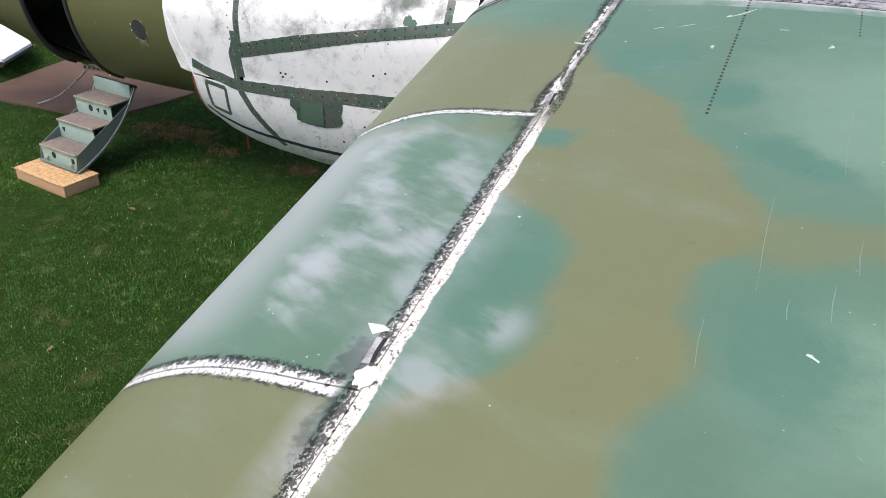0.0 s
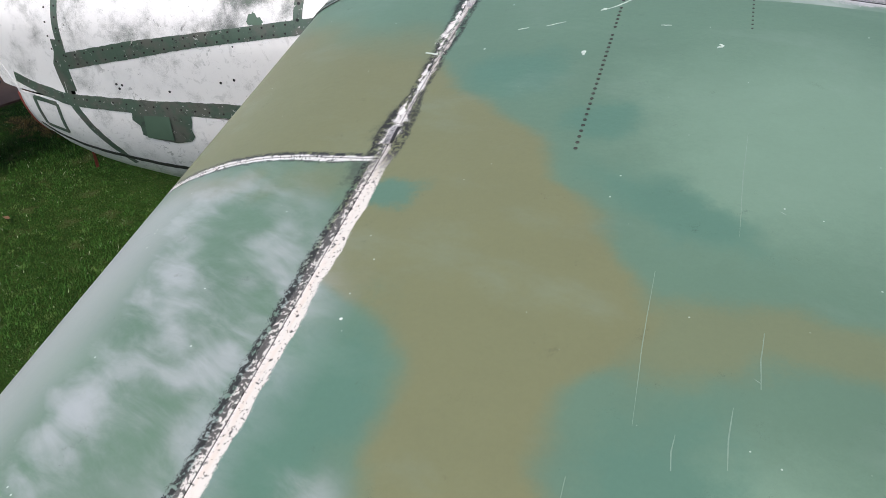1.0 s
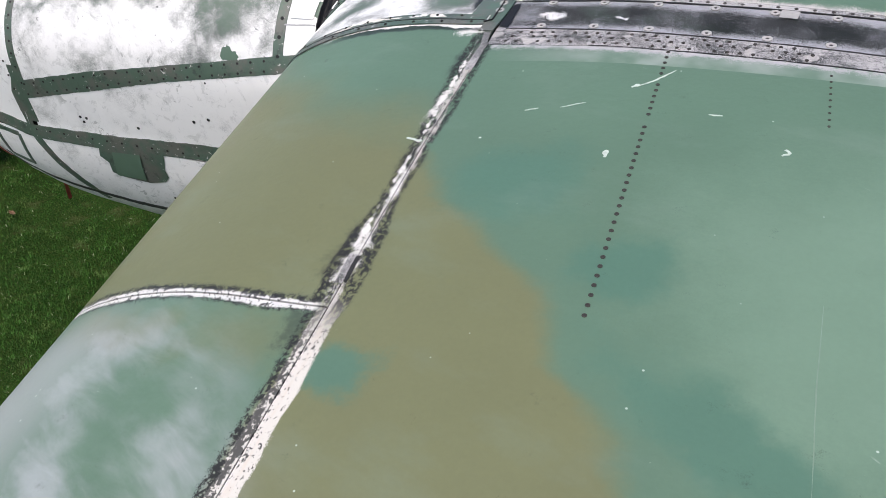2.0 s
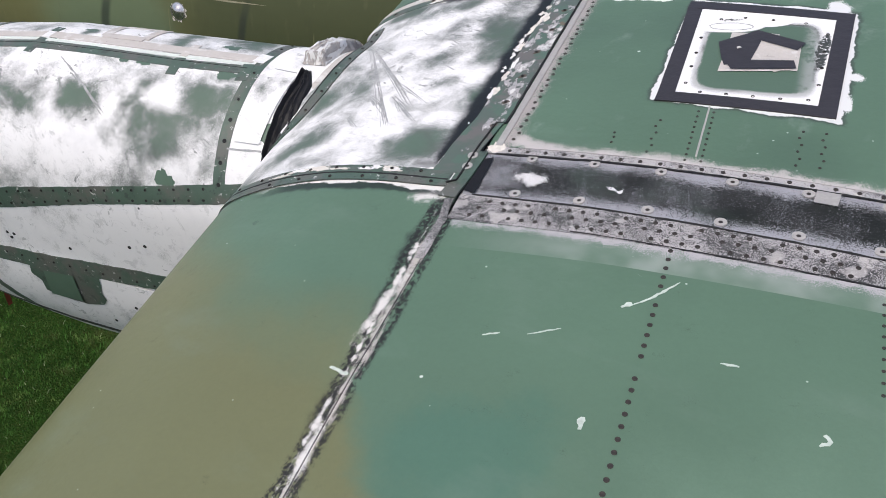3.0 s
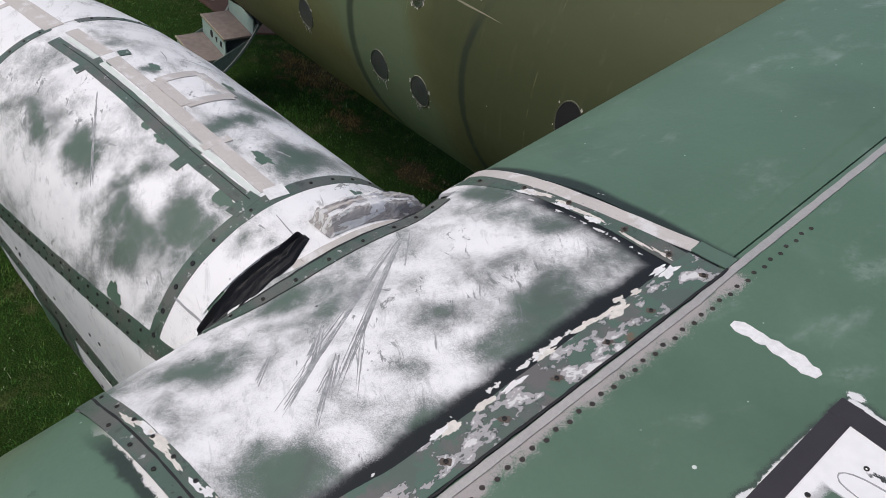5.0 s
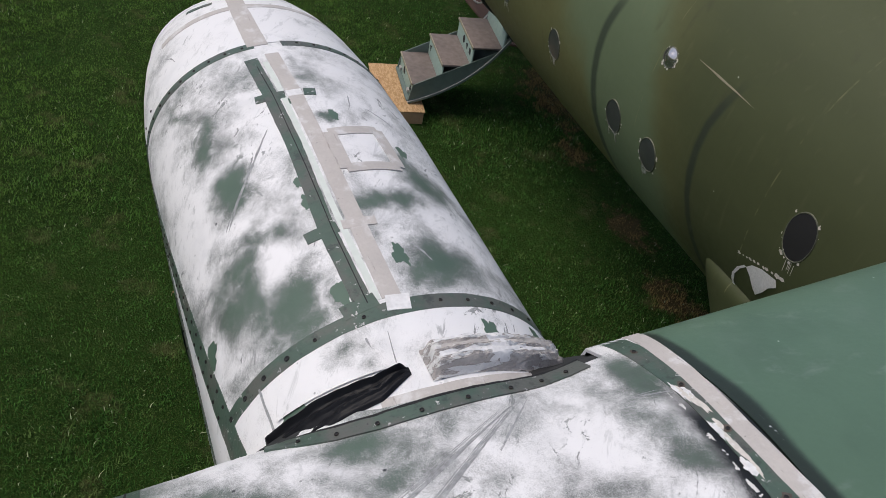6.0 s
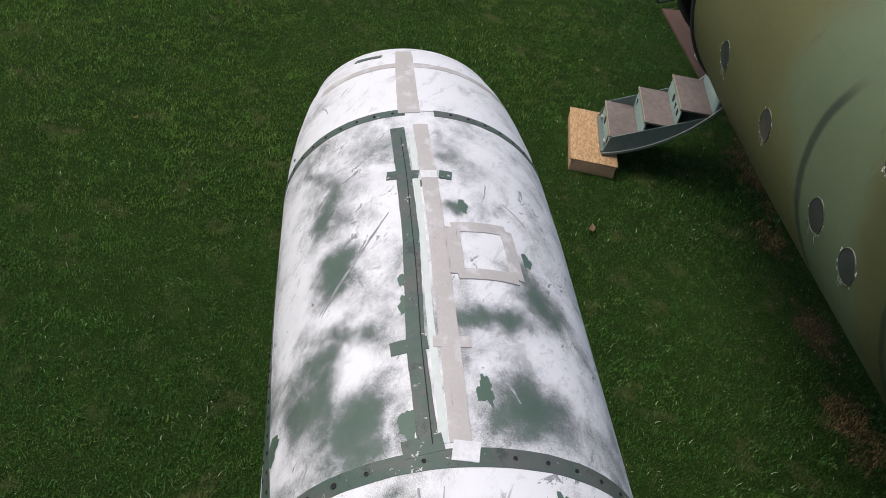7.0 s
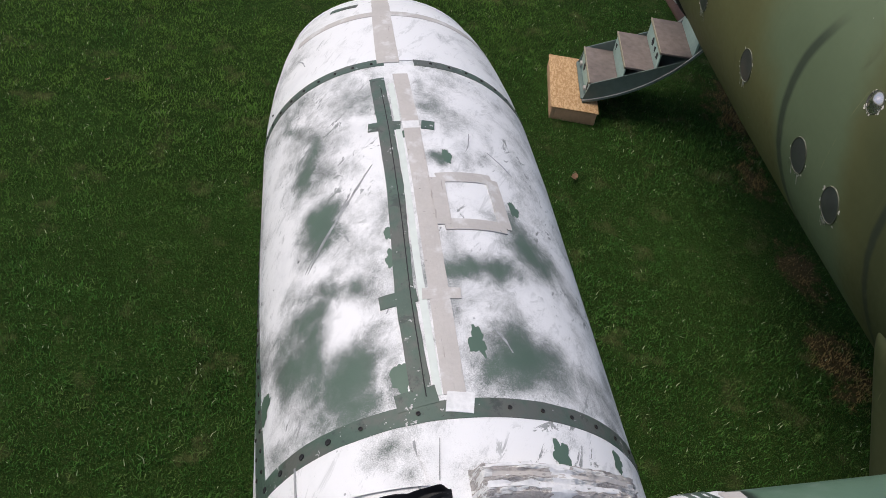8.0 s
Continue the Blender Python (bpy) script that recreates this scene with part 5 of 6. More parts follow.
        rise = ease(v * 9) * ease((1 - v) * 7) * ease(u * 20) * ease((1 - u) * 16)
        return nac(x, a_of_y(x, y), 0.0014 + (0.006 + fold) * rise + o)

    part("slot_tape", sheet(creased, lin(0, 1, 90), lin(0, 1, 36)), M_SLOT, n, "wrinkled black duct tape over a slot")
    def lump(u, v, o):
        """u along the nacelle's girth 0..1, v fore and aft 0..1."""
        crumple = max(0.0, (u - 0.86) / 0.14)
        x, y = -0.736 + 0.084 * v - 0.03 * max(0.0, u - 0.6), 0.606 + 0.318 * u + 0.012 * crumple * noise.noise((v * 9, 3, 1))
        h = 0.034 * ease(u * 15) * ease((1 - u) * 14) * ease(v * 7) * ease((1 - v) * 5)
        for v0, amp, tilt in ((0.30, 0.0035, 0.10), (0.52, 0.0045, -0.06), (0.74, 0.003, 0.04)):
            h += amp * max(0.0, 1 - abs(v - v0 - tilt * (u - 0.5) - 0.02 * noise.noise((u * 5, v0 * 9, 2))) * 22) * ease(u * 6) * ease((1 - u) * 6)
        h += (0.003 + 0.012 * crumple) * noise.noise((u * 22, v * 14, 4)) + 0.006 * abs(noise.noise((u * 9, v * 7, 8))) + 0.005 * abs(noise.noise((u * 26, v * 12, 3)))
        return nac(x, a_of_y(x, y), max(h, 0.001) + o)

    part("taped_vent", sheet(lump, lin(0, 1, 120), lin(0, 1, 60)), M_WRAP, n, "vent scoop wrapped in beige and white tape")
    for k, pts in enumerate((((0.04, 0.62), (0.4, 0.66), (0.8, 0.60)), ((0.10, 0.40), (0.5, 0.42), (0.86, 0.36)), ((0.45, 0.12), (0.47, 0.5), (0.44, 0.9)), ((0.02, 0.2), (0.3, 0.17), (0.6, 0.22)))):
        part("tape", ribbon(lump, pts, (0.13, 0.10, 0.12, 0.07)[k], 0.0006, 0.03, 4, 0.25, 160 + k, 0.0006), M_WHITE if k != 1 else M_TAPE, n, "wrinkled tape strip")


M_WRAP = wrap_paint()
M_SLOT = plain("wrinkled_black_tape", (0.010, 0.010, 0.012), 0.50, 0.0, 0.3, 30, 0.001, 0.2)
build_nacelle_fittings()


# ---- fittings on the fairing and wing ----
def ffn(u, v, off=0.0):
    return top(u, v, off + 0.003)


def build_fairing_fittings():
    f = fairing
    ring2 = [(-0.668, 0.29), (-0.645, 0.345), (-0.620, 0.41), (-0.602, 0.48), (-0.594, 0.56), (-0.592, 0.65), (-0.592, 0.74), (-0.594, 0.81), (-0.602, 0.87), (-0.612, 0.92)]
    strap(ffn, ring2, 0.034, f, "grey-green ring strap with screws", 21, 0.08, 0.004, M_STRAP)
    strap(ffn, [(u - 0.021, v) for u, v in ring2], 0.005, f, "dark joint gap", 22, 0.3, 0.003, M_HOLE, "joint_gap")
    pieces("screw", SCREW, [seat(ffn, u + 0.004, v, 0.006) for u, v in ring2[1:-1]], f)
    # outboard edge strap and gap line
    out = [(-0.70, 0.036)] + [(x, 0.026) for x in lin(-0.6, -0.02, 15)]
    strap(ffn, out, 0.058, f, "dark green edge strap", 23, 0.05, 0.001)
    strap(ffn, [(-0.70, 0.042)] + [(x, 0.028 - 0.012 * (x + 0.6)) for x in lin(-0.6, -0.024, 15)], 0.0045, f, "", 30, 0.4, 0.0019, M_HOLE, "joint_gap")
    pieces("screw", SCREW, [seat(ffn, x, 0.044, 0.003) for x in lin(-0.62, -0.10, 8)] + [seat(ffn, x, 0.008, 0.003) for x in lin(-0.50, -0.06, 6)], f)
    # inboard edge
    strap(ffn, [(x, 1.030) for x in lin(-0.74, 0.0, 20)], 0.050, f, "grey-green edge strap with rust", 24, 0.03, 0.001, M_STRAP)
    screws = [(x, 1.026) for x in (-0.60, -0.46, -0.33, -0.18, -0.07)]
    # aft edge strap along the spar seam, flaking
    strap(ffn, [(-0.034, 0.05), (-0.028, 0.16), (-0.012, 0.27)] + [(-0.009, y) for y in lin(0.32, 1.06, 24)], 0.080, f, "grey-green strap flaking to pinkish white", 25, 0.05, 0.0012, M_FLAKY)
    strap(ffn, [(0.034, y) for y in lin(0.27, 1.07, 40)], 0.005, f, "", 27, 0.6, 0.0016, M_HOLE, "joint_gap")
    strap(ffn, [(0.036, 0.266), (0.010, 0.265)], 0.003, f, "", 28, 0.3, 0.002, M_HOLE, "joint_gap")
    strap(ffn, [(-0.024, 0.008), (-0.002, 0.019), (0.000, 0.10), (0.001, 0.165), (0.010, 0.265)], 0.0035, f, "", 29, 0.3, 0.0055, M_HOLE, "joint_gap")
    screws += [(0.014, 1.02), (0.006, 0.87), (0.004, 0.75), (0.0, 0.62), (0.002, 0.49), (0.0, 0.36), (0.006, 0.25)]
    for u, v in screws:
        ring = patch(ffn, [(u + 0.009 * math.cos(k * 0.63) * (1 + 0.4 * math.sin(k * 2.3 + v * 40)), v + 0.010 * math.sin(k * 0.63) * (1 + 0.4 * math.sin(k * 1.3 + u * 50))) for k in range(10)], 0.0004, 0.0022)
        part("rust_stain", ring, M_RUST, f)
    pieces("screw", SCREW, [seat(ffn, u, v, 0.004) for u, v in screws], f)
    # torn white flakes along the inner edge of the straps
    rng = random.Random(77)
    spots = [(-0.046 + rng.uniform(-0.010, 0.010), rng.uniform(0.34, 1.0), rng.uniform(0.006, 0.013), rng.uniform(0.012, 0.03)) for _ in range(14)]
    spots += [(rng.uniform(-0.45, -0.05), 1.014 + rng.uniform(-0.006, 0.008), rng.uniform(0.012, 0.04), rng.uniform(0.005, 0.010)) for _ in range(11)]
    spots += [(rng.uniform(-0.55, -0.06), 0.042 + rng.uniform(-0.006, 0.006), rng.uniform(0.012, 0.035), rng.uniform(0.005, 0.009)) for _ in range(12)]
    for i, (u, v, ru, rv) in enumerate(spots):
        ring = []
        for k in range(40):
            a = 2 * math.pi * k / 40
            q = max(0.35, 0.85 + 0.7 * noise.noise((1.5 * math.cos(a), 1.5 * math.sin(a), i * 3.1)) + 0.28 * noise.noise((5 * math.cos(a), 5 * math.sin(a), i * 1.7)))
            ring.append((u + ru * q * math.cos(a), v + rv * q * math.sin(a)))
        part("paint_flake", patch(ffn, ring, 0.0006, 0.0016, 0.006), M_CREAM if i % 3 else M_WHITE, f)
    # sheaves of fine scratches through the primer
    sheaves = (((-0.575, 0.765), (-0.24, 0.31), 9, 0.026), ((-0.56, 0.74), (-0.30, 0.26), 8, 0.026), ((-0.40, 0.45), (-0.27, 0.22), 8, 0.03), ((-0.34, 0.40), (-0.20, 0.24), 7, 0.03), ((-0.425, 0.30), (-0.345, 0.205), 3, 0.014), ((-0.42, 0.42), (-0.31, 0.30), 6, 0.022),
               ((-0.55, 0.755), (-0.43, 0.635), 2, 0.01), ((-0.20, 0.33), (-0.36, 0.47), 4, 0.016), ((-0.47, 0.93), (-0.46, 1.0), 3, 0.012), ((-0.30, 0.72), (-0.22, 0.66), 3, 0.014))
    for k, (a, b, count, spread) in enumerate(sheaves):
        rng = random.Random(k)
        d = (Vector(b) - Vector(a)).normalized()
        q = Vector((-d.y, d.x))
        for i in range(count + count // 2):
            p0, p1 = Vector(a).lerp(Vector(b), rng.uniform(0, 0.45)), Vector(a).lerp(Vector(b), rng.uniform(0.55, 1))
            o = q * rng.uniform(-spread, spread) * 0.5
            part("scratch", ribbon(ffn, [p0 + o * 0.4, (p0 + p1) / 2 + o * 0.7, p1 + o], rng.uniform(0.0008, 0.0030), 0.0002, 0.012, 3, 0.85, k * 9 + i, 0.0003, True), M_BARE, f)


build_fairing_fittings()


def build_wing_fittings():
    w = wing_ob
    # beige tape and soot along the inboard edge of the saddle
    strap(top, [(-0.68, 1.082), (-0.56, 1.068), (-0.45, 1.058), (-0.33, 1.053), (-0.22, 1.060), (-0.12, 1.072), (-0.05, 1.084)], 0.037, w, "beige tape along the skin seam", 80, 0.03, 0.0055, M_TAPE, "tape")
    # pale butt strip along the spar seam, inboard
    strap(top, [(0.047, y) for y in lin(0.17, 0.95, 16)] + [(0.041, y) for y in lin(1.05, 3.2, 40)], 0.017, w, "pale bare-metal butt strip", 81, 0.22, 0.0025, M_WASHER, "butt_strip")
    pieces("rivet", RIVET, [seat(top, 0.073 + 0.005 * (k % 2), 0.20 + 0.028 * k, 0.0004) for k in range(40)], w)
    strap(top, [(-0.050, 1.086), (0.032, 1.086)], 0.038, w, "torn sage green paint at the tape's end", 94, 0.06, 0.0058, M_STRAPLIGHT, "paint_patch")
    # long faint scratches on the main skin
    for k, (x0, y0, x1, y1) in enumerate(((0.728, -1.479, 0.733, -1.856), (0.928, -1.609, 0.925, -1.74), (0.884, -1.788, 0.881, -1.911), (0.881, -0.964, 0.877, -1.347), (0.648, -1.973, 0.655, -2.12), (0.80, -1.86, 0.80, -1.93))):
        part("scratch", ribbon(top, [(x0, y0), ((x0 + x1) / 2 - 0.003, (y0 + y1) / 2), (x1, y1)], 0.0018, 0.0002, 0.03, 3, 0.6, 170 + k, 0.0003, True), M_LINE, w)
    # corner plates where the four skins meet
    strap(top, [(0.016, -0.25), (0.016, -0.12), (0.004, -0.045)], 0.020, w, "pale seam filler", 82, 0.3, 0.001, M_BAND, "seam_filler")
    strap(top, [(-0.004, -0.04), (0.006, 0.04), (0.010, 0.14)], 0.042, w, "dark green corner strap", 83, 0.1, 0.0045)
    part("seam_filler", patch(top, [(0.045 + 0.022 * math.cos(k * 0.25) * (1 + 0.7 * noise.noise((k * 0.7, 3, 1))), 0.160 + 0.02 * math.sin(k * 0.25) * (1 + 0.7 * noise.noise((k * 0.7, 8, 1)))) for k in range(25)], 0.001, 0.0008, 0.006), M_CREAM, w, "flaked cream filler")
    # small plates beside the seam with screw slots
    for x, y, seed in ((0.026, -2.225, 84), (0.020, -1.02, 85)):
        pl = strap(top, [(x + 0.004, y - 0.04), (x, y + 0.045)], 0.018, w, "small grey bracket plate", seed, 0.05, 0.001, M_BAND, "bracket_plate")
        strap(top, [(x + 0.016, y - 0.035), (x + 0.011, y + 0.04)], 0.008, pl, "", seed + 5, 0.4, 0.0018, M_HOLE, "slot")
    part("seam_filler", patch(top, [(0.052 + 0.026 * math.cos(k * 0.35) * (1 + 0.2 * math.sin(k * 1.7)), -2.302 + 0.032 * math.sin(k * 0.35) * (1 + 0.15 * math.sin(k * 2.3))) for k in range(18)], 0.0012), M_CREAM, w, "smooth white filler patch")
    part("tape_flap", patch(lambda u, v, o: top(u, v, o + 0.012 * max(0, 0.01 - u) * 10), [(-0.022, -2.150), (0.014, -2.146), (0.036, -2.158), (0.004, -2.180)], 0.001), M_CREAM, w, "loose white tape flap")
    # joint plates: washers, rivet rows, edge lines
    lo, up = (lambda x: 0.001 - 0.083 * x), (lambda x: 0.134 - 0.076 * x)
    pieces("washer", WASHER, [seat(top, 0.146 + 0.145 * k, lo(0.146 + 0.145 * k), -0.001) for k in range(8)] + [seat(top, 0.143 + 0.148 * k, up(0.143 + 0.148 * k), -0.001) for k in range(9)]
           + [seat(top, 0.001, 0.120, 0.005), seat(top, 0.003, 0.077, 0.005), seat(top, 0.0, -0.024, 0.002)], w)
    rows = (-0.040, -0.064, -0.090)
    pieces("rivet", RIVET, [seat(top, 0.07 + 0.03 * k + 0.012 * (j % 2), y0 - 0.078 * (0.07 + 0.03 * k), 0.0006) for j, y0 in enumerate(rows) for k in range(26) if (k * 7 + j * 3) % 5], w)
    pieces("rivet", RIVET, [seat(top, 0.08 + 0.044 * k, 0.157 - 0.07 * (0.08 + 0.044 * k), 0.0006) for k in range(26)], w)
    strap(top, [(x, -0.0195 - 0.086 * x) for x in lin(0.05, 1.6, 30)], 0.0045, w, "", 90, 0.6, 0.0005, M_HOLE, "joint_gap", 0.0004)
    strap(top, [(x, 0.142 - 0.067 * x) for x in lin(0.05, 1.6, 30)], 0.0045, w, "", 91, 0.6, 0.0005, M_HOLE, "joint_gap", 0.0004)
    strap(top, [(x, -0.108 - 0.072 * x) for x in lin(0.30, 1.6, 30)], 0.0028, w, "", 95, 0.7, 0.0005, M_HOLE, "joint_gap", 0.0004)
    part("bare_patch", patch(top, [(0.745, 0.050), (0.79, 0.046), (0.795, 0.086), (0.75, 0.090)], 0.001), M_WASHER, w, "bare square metal patch")
    part("dark_patch", patch(top, [(0.026, -0.012), (0.056, -0.020), (0.052, 0.122), (0.032, 0.112)], 0.0008), M_SLOT, w, "black square patch at the corner")
    # rivet rows on the skins
    pieces("rivet", RIVET, [seat(top, 0.503, -0.155 - 0.0255 * k, 0.0005) for k in range(37) if k not in (5, 12)], w)
    pts = [(0.875, -0.215 - 0.026 * k) for k in range(9)]
    pts += [(x, 0.150 + 0.022 * k) for x in (0.480, 0.514) for k in range(10)]
    pts += [(x + 0.006 * (k % 2), 0.17 + 0.026 * k) for x in (0.394, 0.703, 0.750) for k in range(6)] + [(0.307, 0.20), (0.308, 0.222), (0.305, 0.24)]
    pts += [(x, 1.0 + 0.024 * k) for x in (0.50, 0.53) for k in range(18)]
    pieces("rivet", RIVET_S, [seat(top, x, y, 0.0005) for x, y in pts], w)
    strap(top, [(0.501, 0.165), (0.501, 0.385)], 0.004, w, "", 92, 0.2, 0.0004, M_WASHER, "lap_edge", 0.0006)
    strap(top, [(0.515, 0.945), (0.53, 1.8)], 0.003, w, "", 93, 0.2, 0.0004, M_LINE, "lap_edge", 0.0006)
    # smears, scratches and droppings
    smear = lambda pts, wd, sd: part("paint_smear", ribbon(top, pts, wd if wd > 0.02 else wd * 0.7, 0.0004, 0.012 if wd > 0.02 else 0.006, 4, 0.35 if wd > 0.02 else 0.7, sd, 0.0004, True), M_WHITE if wd > 0.02 else M_CHALK, w)
    smear([(0.125, 0.945), (0.155, 0.947), (0.205, 0.945)], 0.030, 101)
    smear([(0.195, 0.944), (0.25, 0.938), (0.312, 0.926)], 0.036, 111)
    smear([(0.535, -0.24), (0.49, -0.295), (0.465, -0.315)], 0.007, 102)
    smear([(0.462, -0.312), (0.445, -0.325)], 0.014, 103)
    smear([(0.795, -0.525), (0.805, -0.535), (0.79, -0.548)], 0.010, 104)
    smear([(0.44, -0.585), (0.442, -0.61)], 0.014, 105)
    smear([(0.355, -0.40), (0.30, -0.425)], 0.004, 106)
    smear([(0.25, -0.43), (0.22, -0.44)], 0.005, 107)
    smear([(0.845, -2.02), (0.868, -2.035)], 0.012, 108)
    smear([(0.63, -0.42), (0.66, -0.42)], 0.006, 109)
    smear([(-0.03, -0.565), (0.012, -0.575)], 0.012, 110)
    # taped access panel
    pan = part("access_panel", patch(top, [(0.400, 0.412), (0.400, 0.880), (0.765, 0.848), (0.748, 0.398)], 0.0008, 0.0006), M_ACCESS, w, "white primed access panel with a green centre, masked with black tape")
    strap(top, [(0.50 + 0.055 * math.cos(k * 0.35) + 0.006 * math.sin(k * 0.35), 0.768 + 0.020 * math.sin(k * 0.35)) for k in range(19)], 0.003, pan, "", 119, 0.6, 0.0010, M_BARE, "outline")
    ring = ((0.391, 0.404), (0.389, 0.886), (0.773, 0.848), (0.752, 0.384))
    for k in range(4):
        p, q = Vector(ring[k]), Vector(ring[(k + 1) % 4])
        d = (q - p).normalized() * 0.021
        strap(top, [p - d, q + d], 0.042, pan, "black duct tape", 120 + k, 0.02, 0.0022 + 0.0005 * k, M_DUCT, "tape", 0.001)
    part("paper_mask", patch(top, [(0.507, 0.731), (0.60, 0.735), (0.622, 0.733), (0.622, 0.718), (0.678, 0.700), (0.677, 0.553), (0.660, 0.555), (0.640, 0.552), (0.625, 0.541), (0.622, 0.547), (0.497, 0.530), (0.500, 0.588)], 0.001, 0.0026), M_TAPE, pan, "beige masking paper")
    flaps = (((0.480, 0.676), (0.496, 0.600), (0.508, 0.560), (0.567, 0.588), (0.582, 0.690), (0.556, 0.735)), ((0.552, 0.733), (0.570, 0.746), (0.687, 0.692), (0.670, 0.652), (0.571, 0.697)),
             ((0.512, 0.572), (0.526, 0.541), (0.600, 0.550), (0.674, 0.562), (0.666, 0.600), (0.572, 0.591)))
    for k, outline in enumerate(flaps):
        part("tape", patch(top, outline, 0.001, 0.0040 + 0.0006 * k), M_DUCT, pan, "black duct tape")
    part("paper_gap", patch(top, [(0.529, 0.640), (0.541, 0.648), (0.533, 0.655), (0.527, 0.650)], 0.001, 0.0062), M_TAPE, pan)
    pieces("screw", SCREW, [seat(top, x, y, 0.0016) for x, y in ((0.47, 0.432), (0.53, 0.430), (0.59, 0.428), (0.65, 0.426), (0.71, 0.430), (0.430, 0.47), (0.431, 0.55), (0.432, 0.62), (0.432, 0.70), (0.47, 0.805),
                                                                (0.53, 0.818), (0.60, 0.812), (0.68, 0.802), (0.728, 0.5), (0.730, 0.58), (0.732, 0.66), (0.735, 0.75))], pan)


build_wing_fittings()


# ---- fuselage fittings ----
def ufn(u, v, off=0.0):
    return fus(u, v, off)


def build_fuselage_fittings():
    f = fuselage

    def porthole(x, z, r, material, label, rough):
        a0 = fus_at(x, z)
        n, wide = 28, 0.80 if r > 0.1 else 1.0
        rng = random.Random(int(-x * 100))

        def ring_at(bm, k, off):
            """A ring of k times the radius that follows the hull."""
            return [bm.verts.new(fus(x + wide * k * r * math.cos(2 * math.pi * i / n), a0 + math.degrees(k * r * math.sin(2 * math.pi * i / n) / 1.28), off)) for i in range(n)]

        def rings(steps, fill):
            bm = bmesh.new()
            lay = [ring_at(bm, k, off) for k, off in steps]
            for a, b in zip(lay, lay[1:]):
                for i in range(n):
                    bm.faces.new((a[i], a[(i + 1) % n], b[(i + 1) % n], b[i]))
            if fill:
                bm.faces.new(lay[-1])
            bmesh.ops.recalc_face_normals(bm, faces=bm.faces)
            return bm

        dome = 0.004 if r > 0.1 else 0.022
        pane = part("porthole", rings(((0.99, 0.0012), (0.8, 0.0015), (0.5, dome * 0.6), (0.2, dome)), True), material, f, label)
        part("window_frame", rings(((0.97, 0.0010), (0.99, 0.0045), (1.025, 0.0045), (1.045, -0.002)), False), M_RIMW, pane, "chipped painted rim")
        # chips in the paint and pale runs under the rim
        for k in range(16):
            a, e = rng.uniform(-2.6, 2.6) - math.pi / 2, rng.uniform(1.0, 1.2) * r
            cx, ca = x + wide * e * math.cos(a), a0 + math.degrees(e * math.sin(a) / 1.28)
            q = rng.uniform(0.002, 0.012)
            part("paint_chip", patch(ufn, [(cx + q * math.cos(i * 0.9) * rng.uniform(0.5, 1.2), ca + math.degrees(q * math.sin(i * 0.9) / 1.28) * rng.uniform(0.5, 1.2)) for i in range(7)], 0.0006, 0.0012, 0.05), M_CREAM, f)
        for k in range(5 if r < 0.13 and r > 0.1 else 0):
            cx, ca = x + rng.uniform(-0.5, 0.5) * r, a0 - math.degrees(1.02 * r / 1.28)
            part("paint_run", ribbon(ufn, [(cx, ca), (cx + 0.004, ca - rng.uniform(1.5, 3.5))], 0.0025, 0.0004, 0.4, 3, 0.4, k, 0.0008, True), M_CREAM, f)

    for x, z, r in ((-5.76, 1.875, 0.115), (-4.765, 1.888, 0.115), (-3.81, 1.862, 0.118), (-3.358, 1.855, 0.118), (-2.04, 2.265, 0.122)):
        porthole(x, z, r, M_GLASS if x < -3.0 else M_HOLE, "round dark porthole with chipped rim", True)
    porthole(-3.46, 2.505, 0.062, M_STEEL, "small round polished metal cap", True)
    # vent slot and panel lines
    strap(ufn, [(-3.15, fus_at(-3.15, 2.613)), (-3.0, fus_at(-3.0, 2.611)), (-2.875, fus_at(-2.875, 2.606))], 0.36, f, "narrow vent slot", 141, 0.1, 0.002, M_EDGE, "vent_slot")
    # landing gear sponson under the wing root
    def sp(u, v, o):
        a, b = radians(u), radians(v)
        ca, sa, cb, sb = math.cos(a), math.sin(a), math.cos(b), math.sin(b)
        e = lambda t, k: math.copysign(abs(t) ** k, t)
        return Vector((-1.0 - (1.78 + o) * e(cb, 0.16) * e(ca, 0.16), 4.2 - (0.77 + o) * e(cb, 0.16) * e(sa, 0.16), 1.02 + (0.645 + o) * e(sb, 0.16))) + Vector((0.42 * (1 - e(sb, 0.16)), 0.10 * (1 - e(sb, 0.16)), 0))
    part("sponson", sheet(sp, lin(-180, 180, 121), lin(-89.5, 89.5, 81)), M_FUS, f, "rounded green landing gear sponson")
    at = lambda x, z: (x, fus_at(x, z))
    part("paint_flake", patch(ufn, [at(x, z) for x, z in ((-2.275, 1.845), (-2.235, 1.895), (-2.16, 1.93), (-2.05, 1.95), (-2.03, 1.91), (-2.08, 1.86), (-2.11, 1.80), (-2.16, 1.73), (-2.19, 1.755), (-2.23, 1.81))], 0.001, 0.003, 0.05), M_WHITE, f, "flaked white paint above the sponson")
    rng = random.Random(12)
    curl = [at(x, z) for x, z in ((-2.33, 1.60), (-2.365, 1.66), (-2.362, 1.72), (-2.33, 1.79), (-2.28, 1.845))]
    for (x0, a), (x1, b) in zip(curl, curl[1:]):
        part("paint_flake", patch(ufn, [(x0 - 0.012, a + rng.uniform(-0.4, 0.4)), (x1 - 0.012, b), (x1 + 0.010, b + rng.uniform(-0.3, 0.3)), (x0 + 0.010, a)], 0.001, 0.003, 0.05), M_WHITE, f)
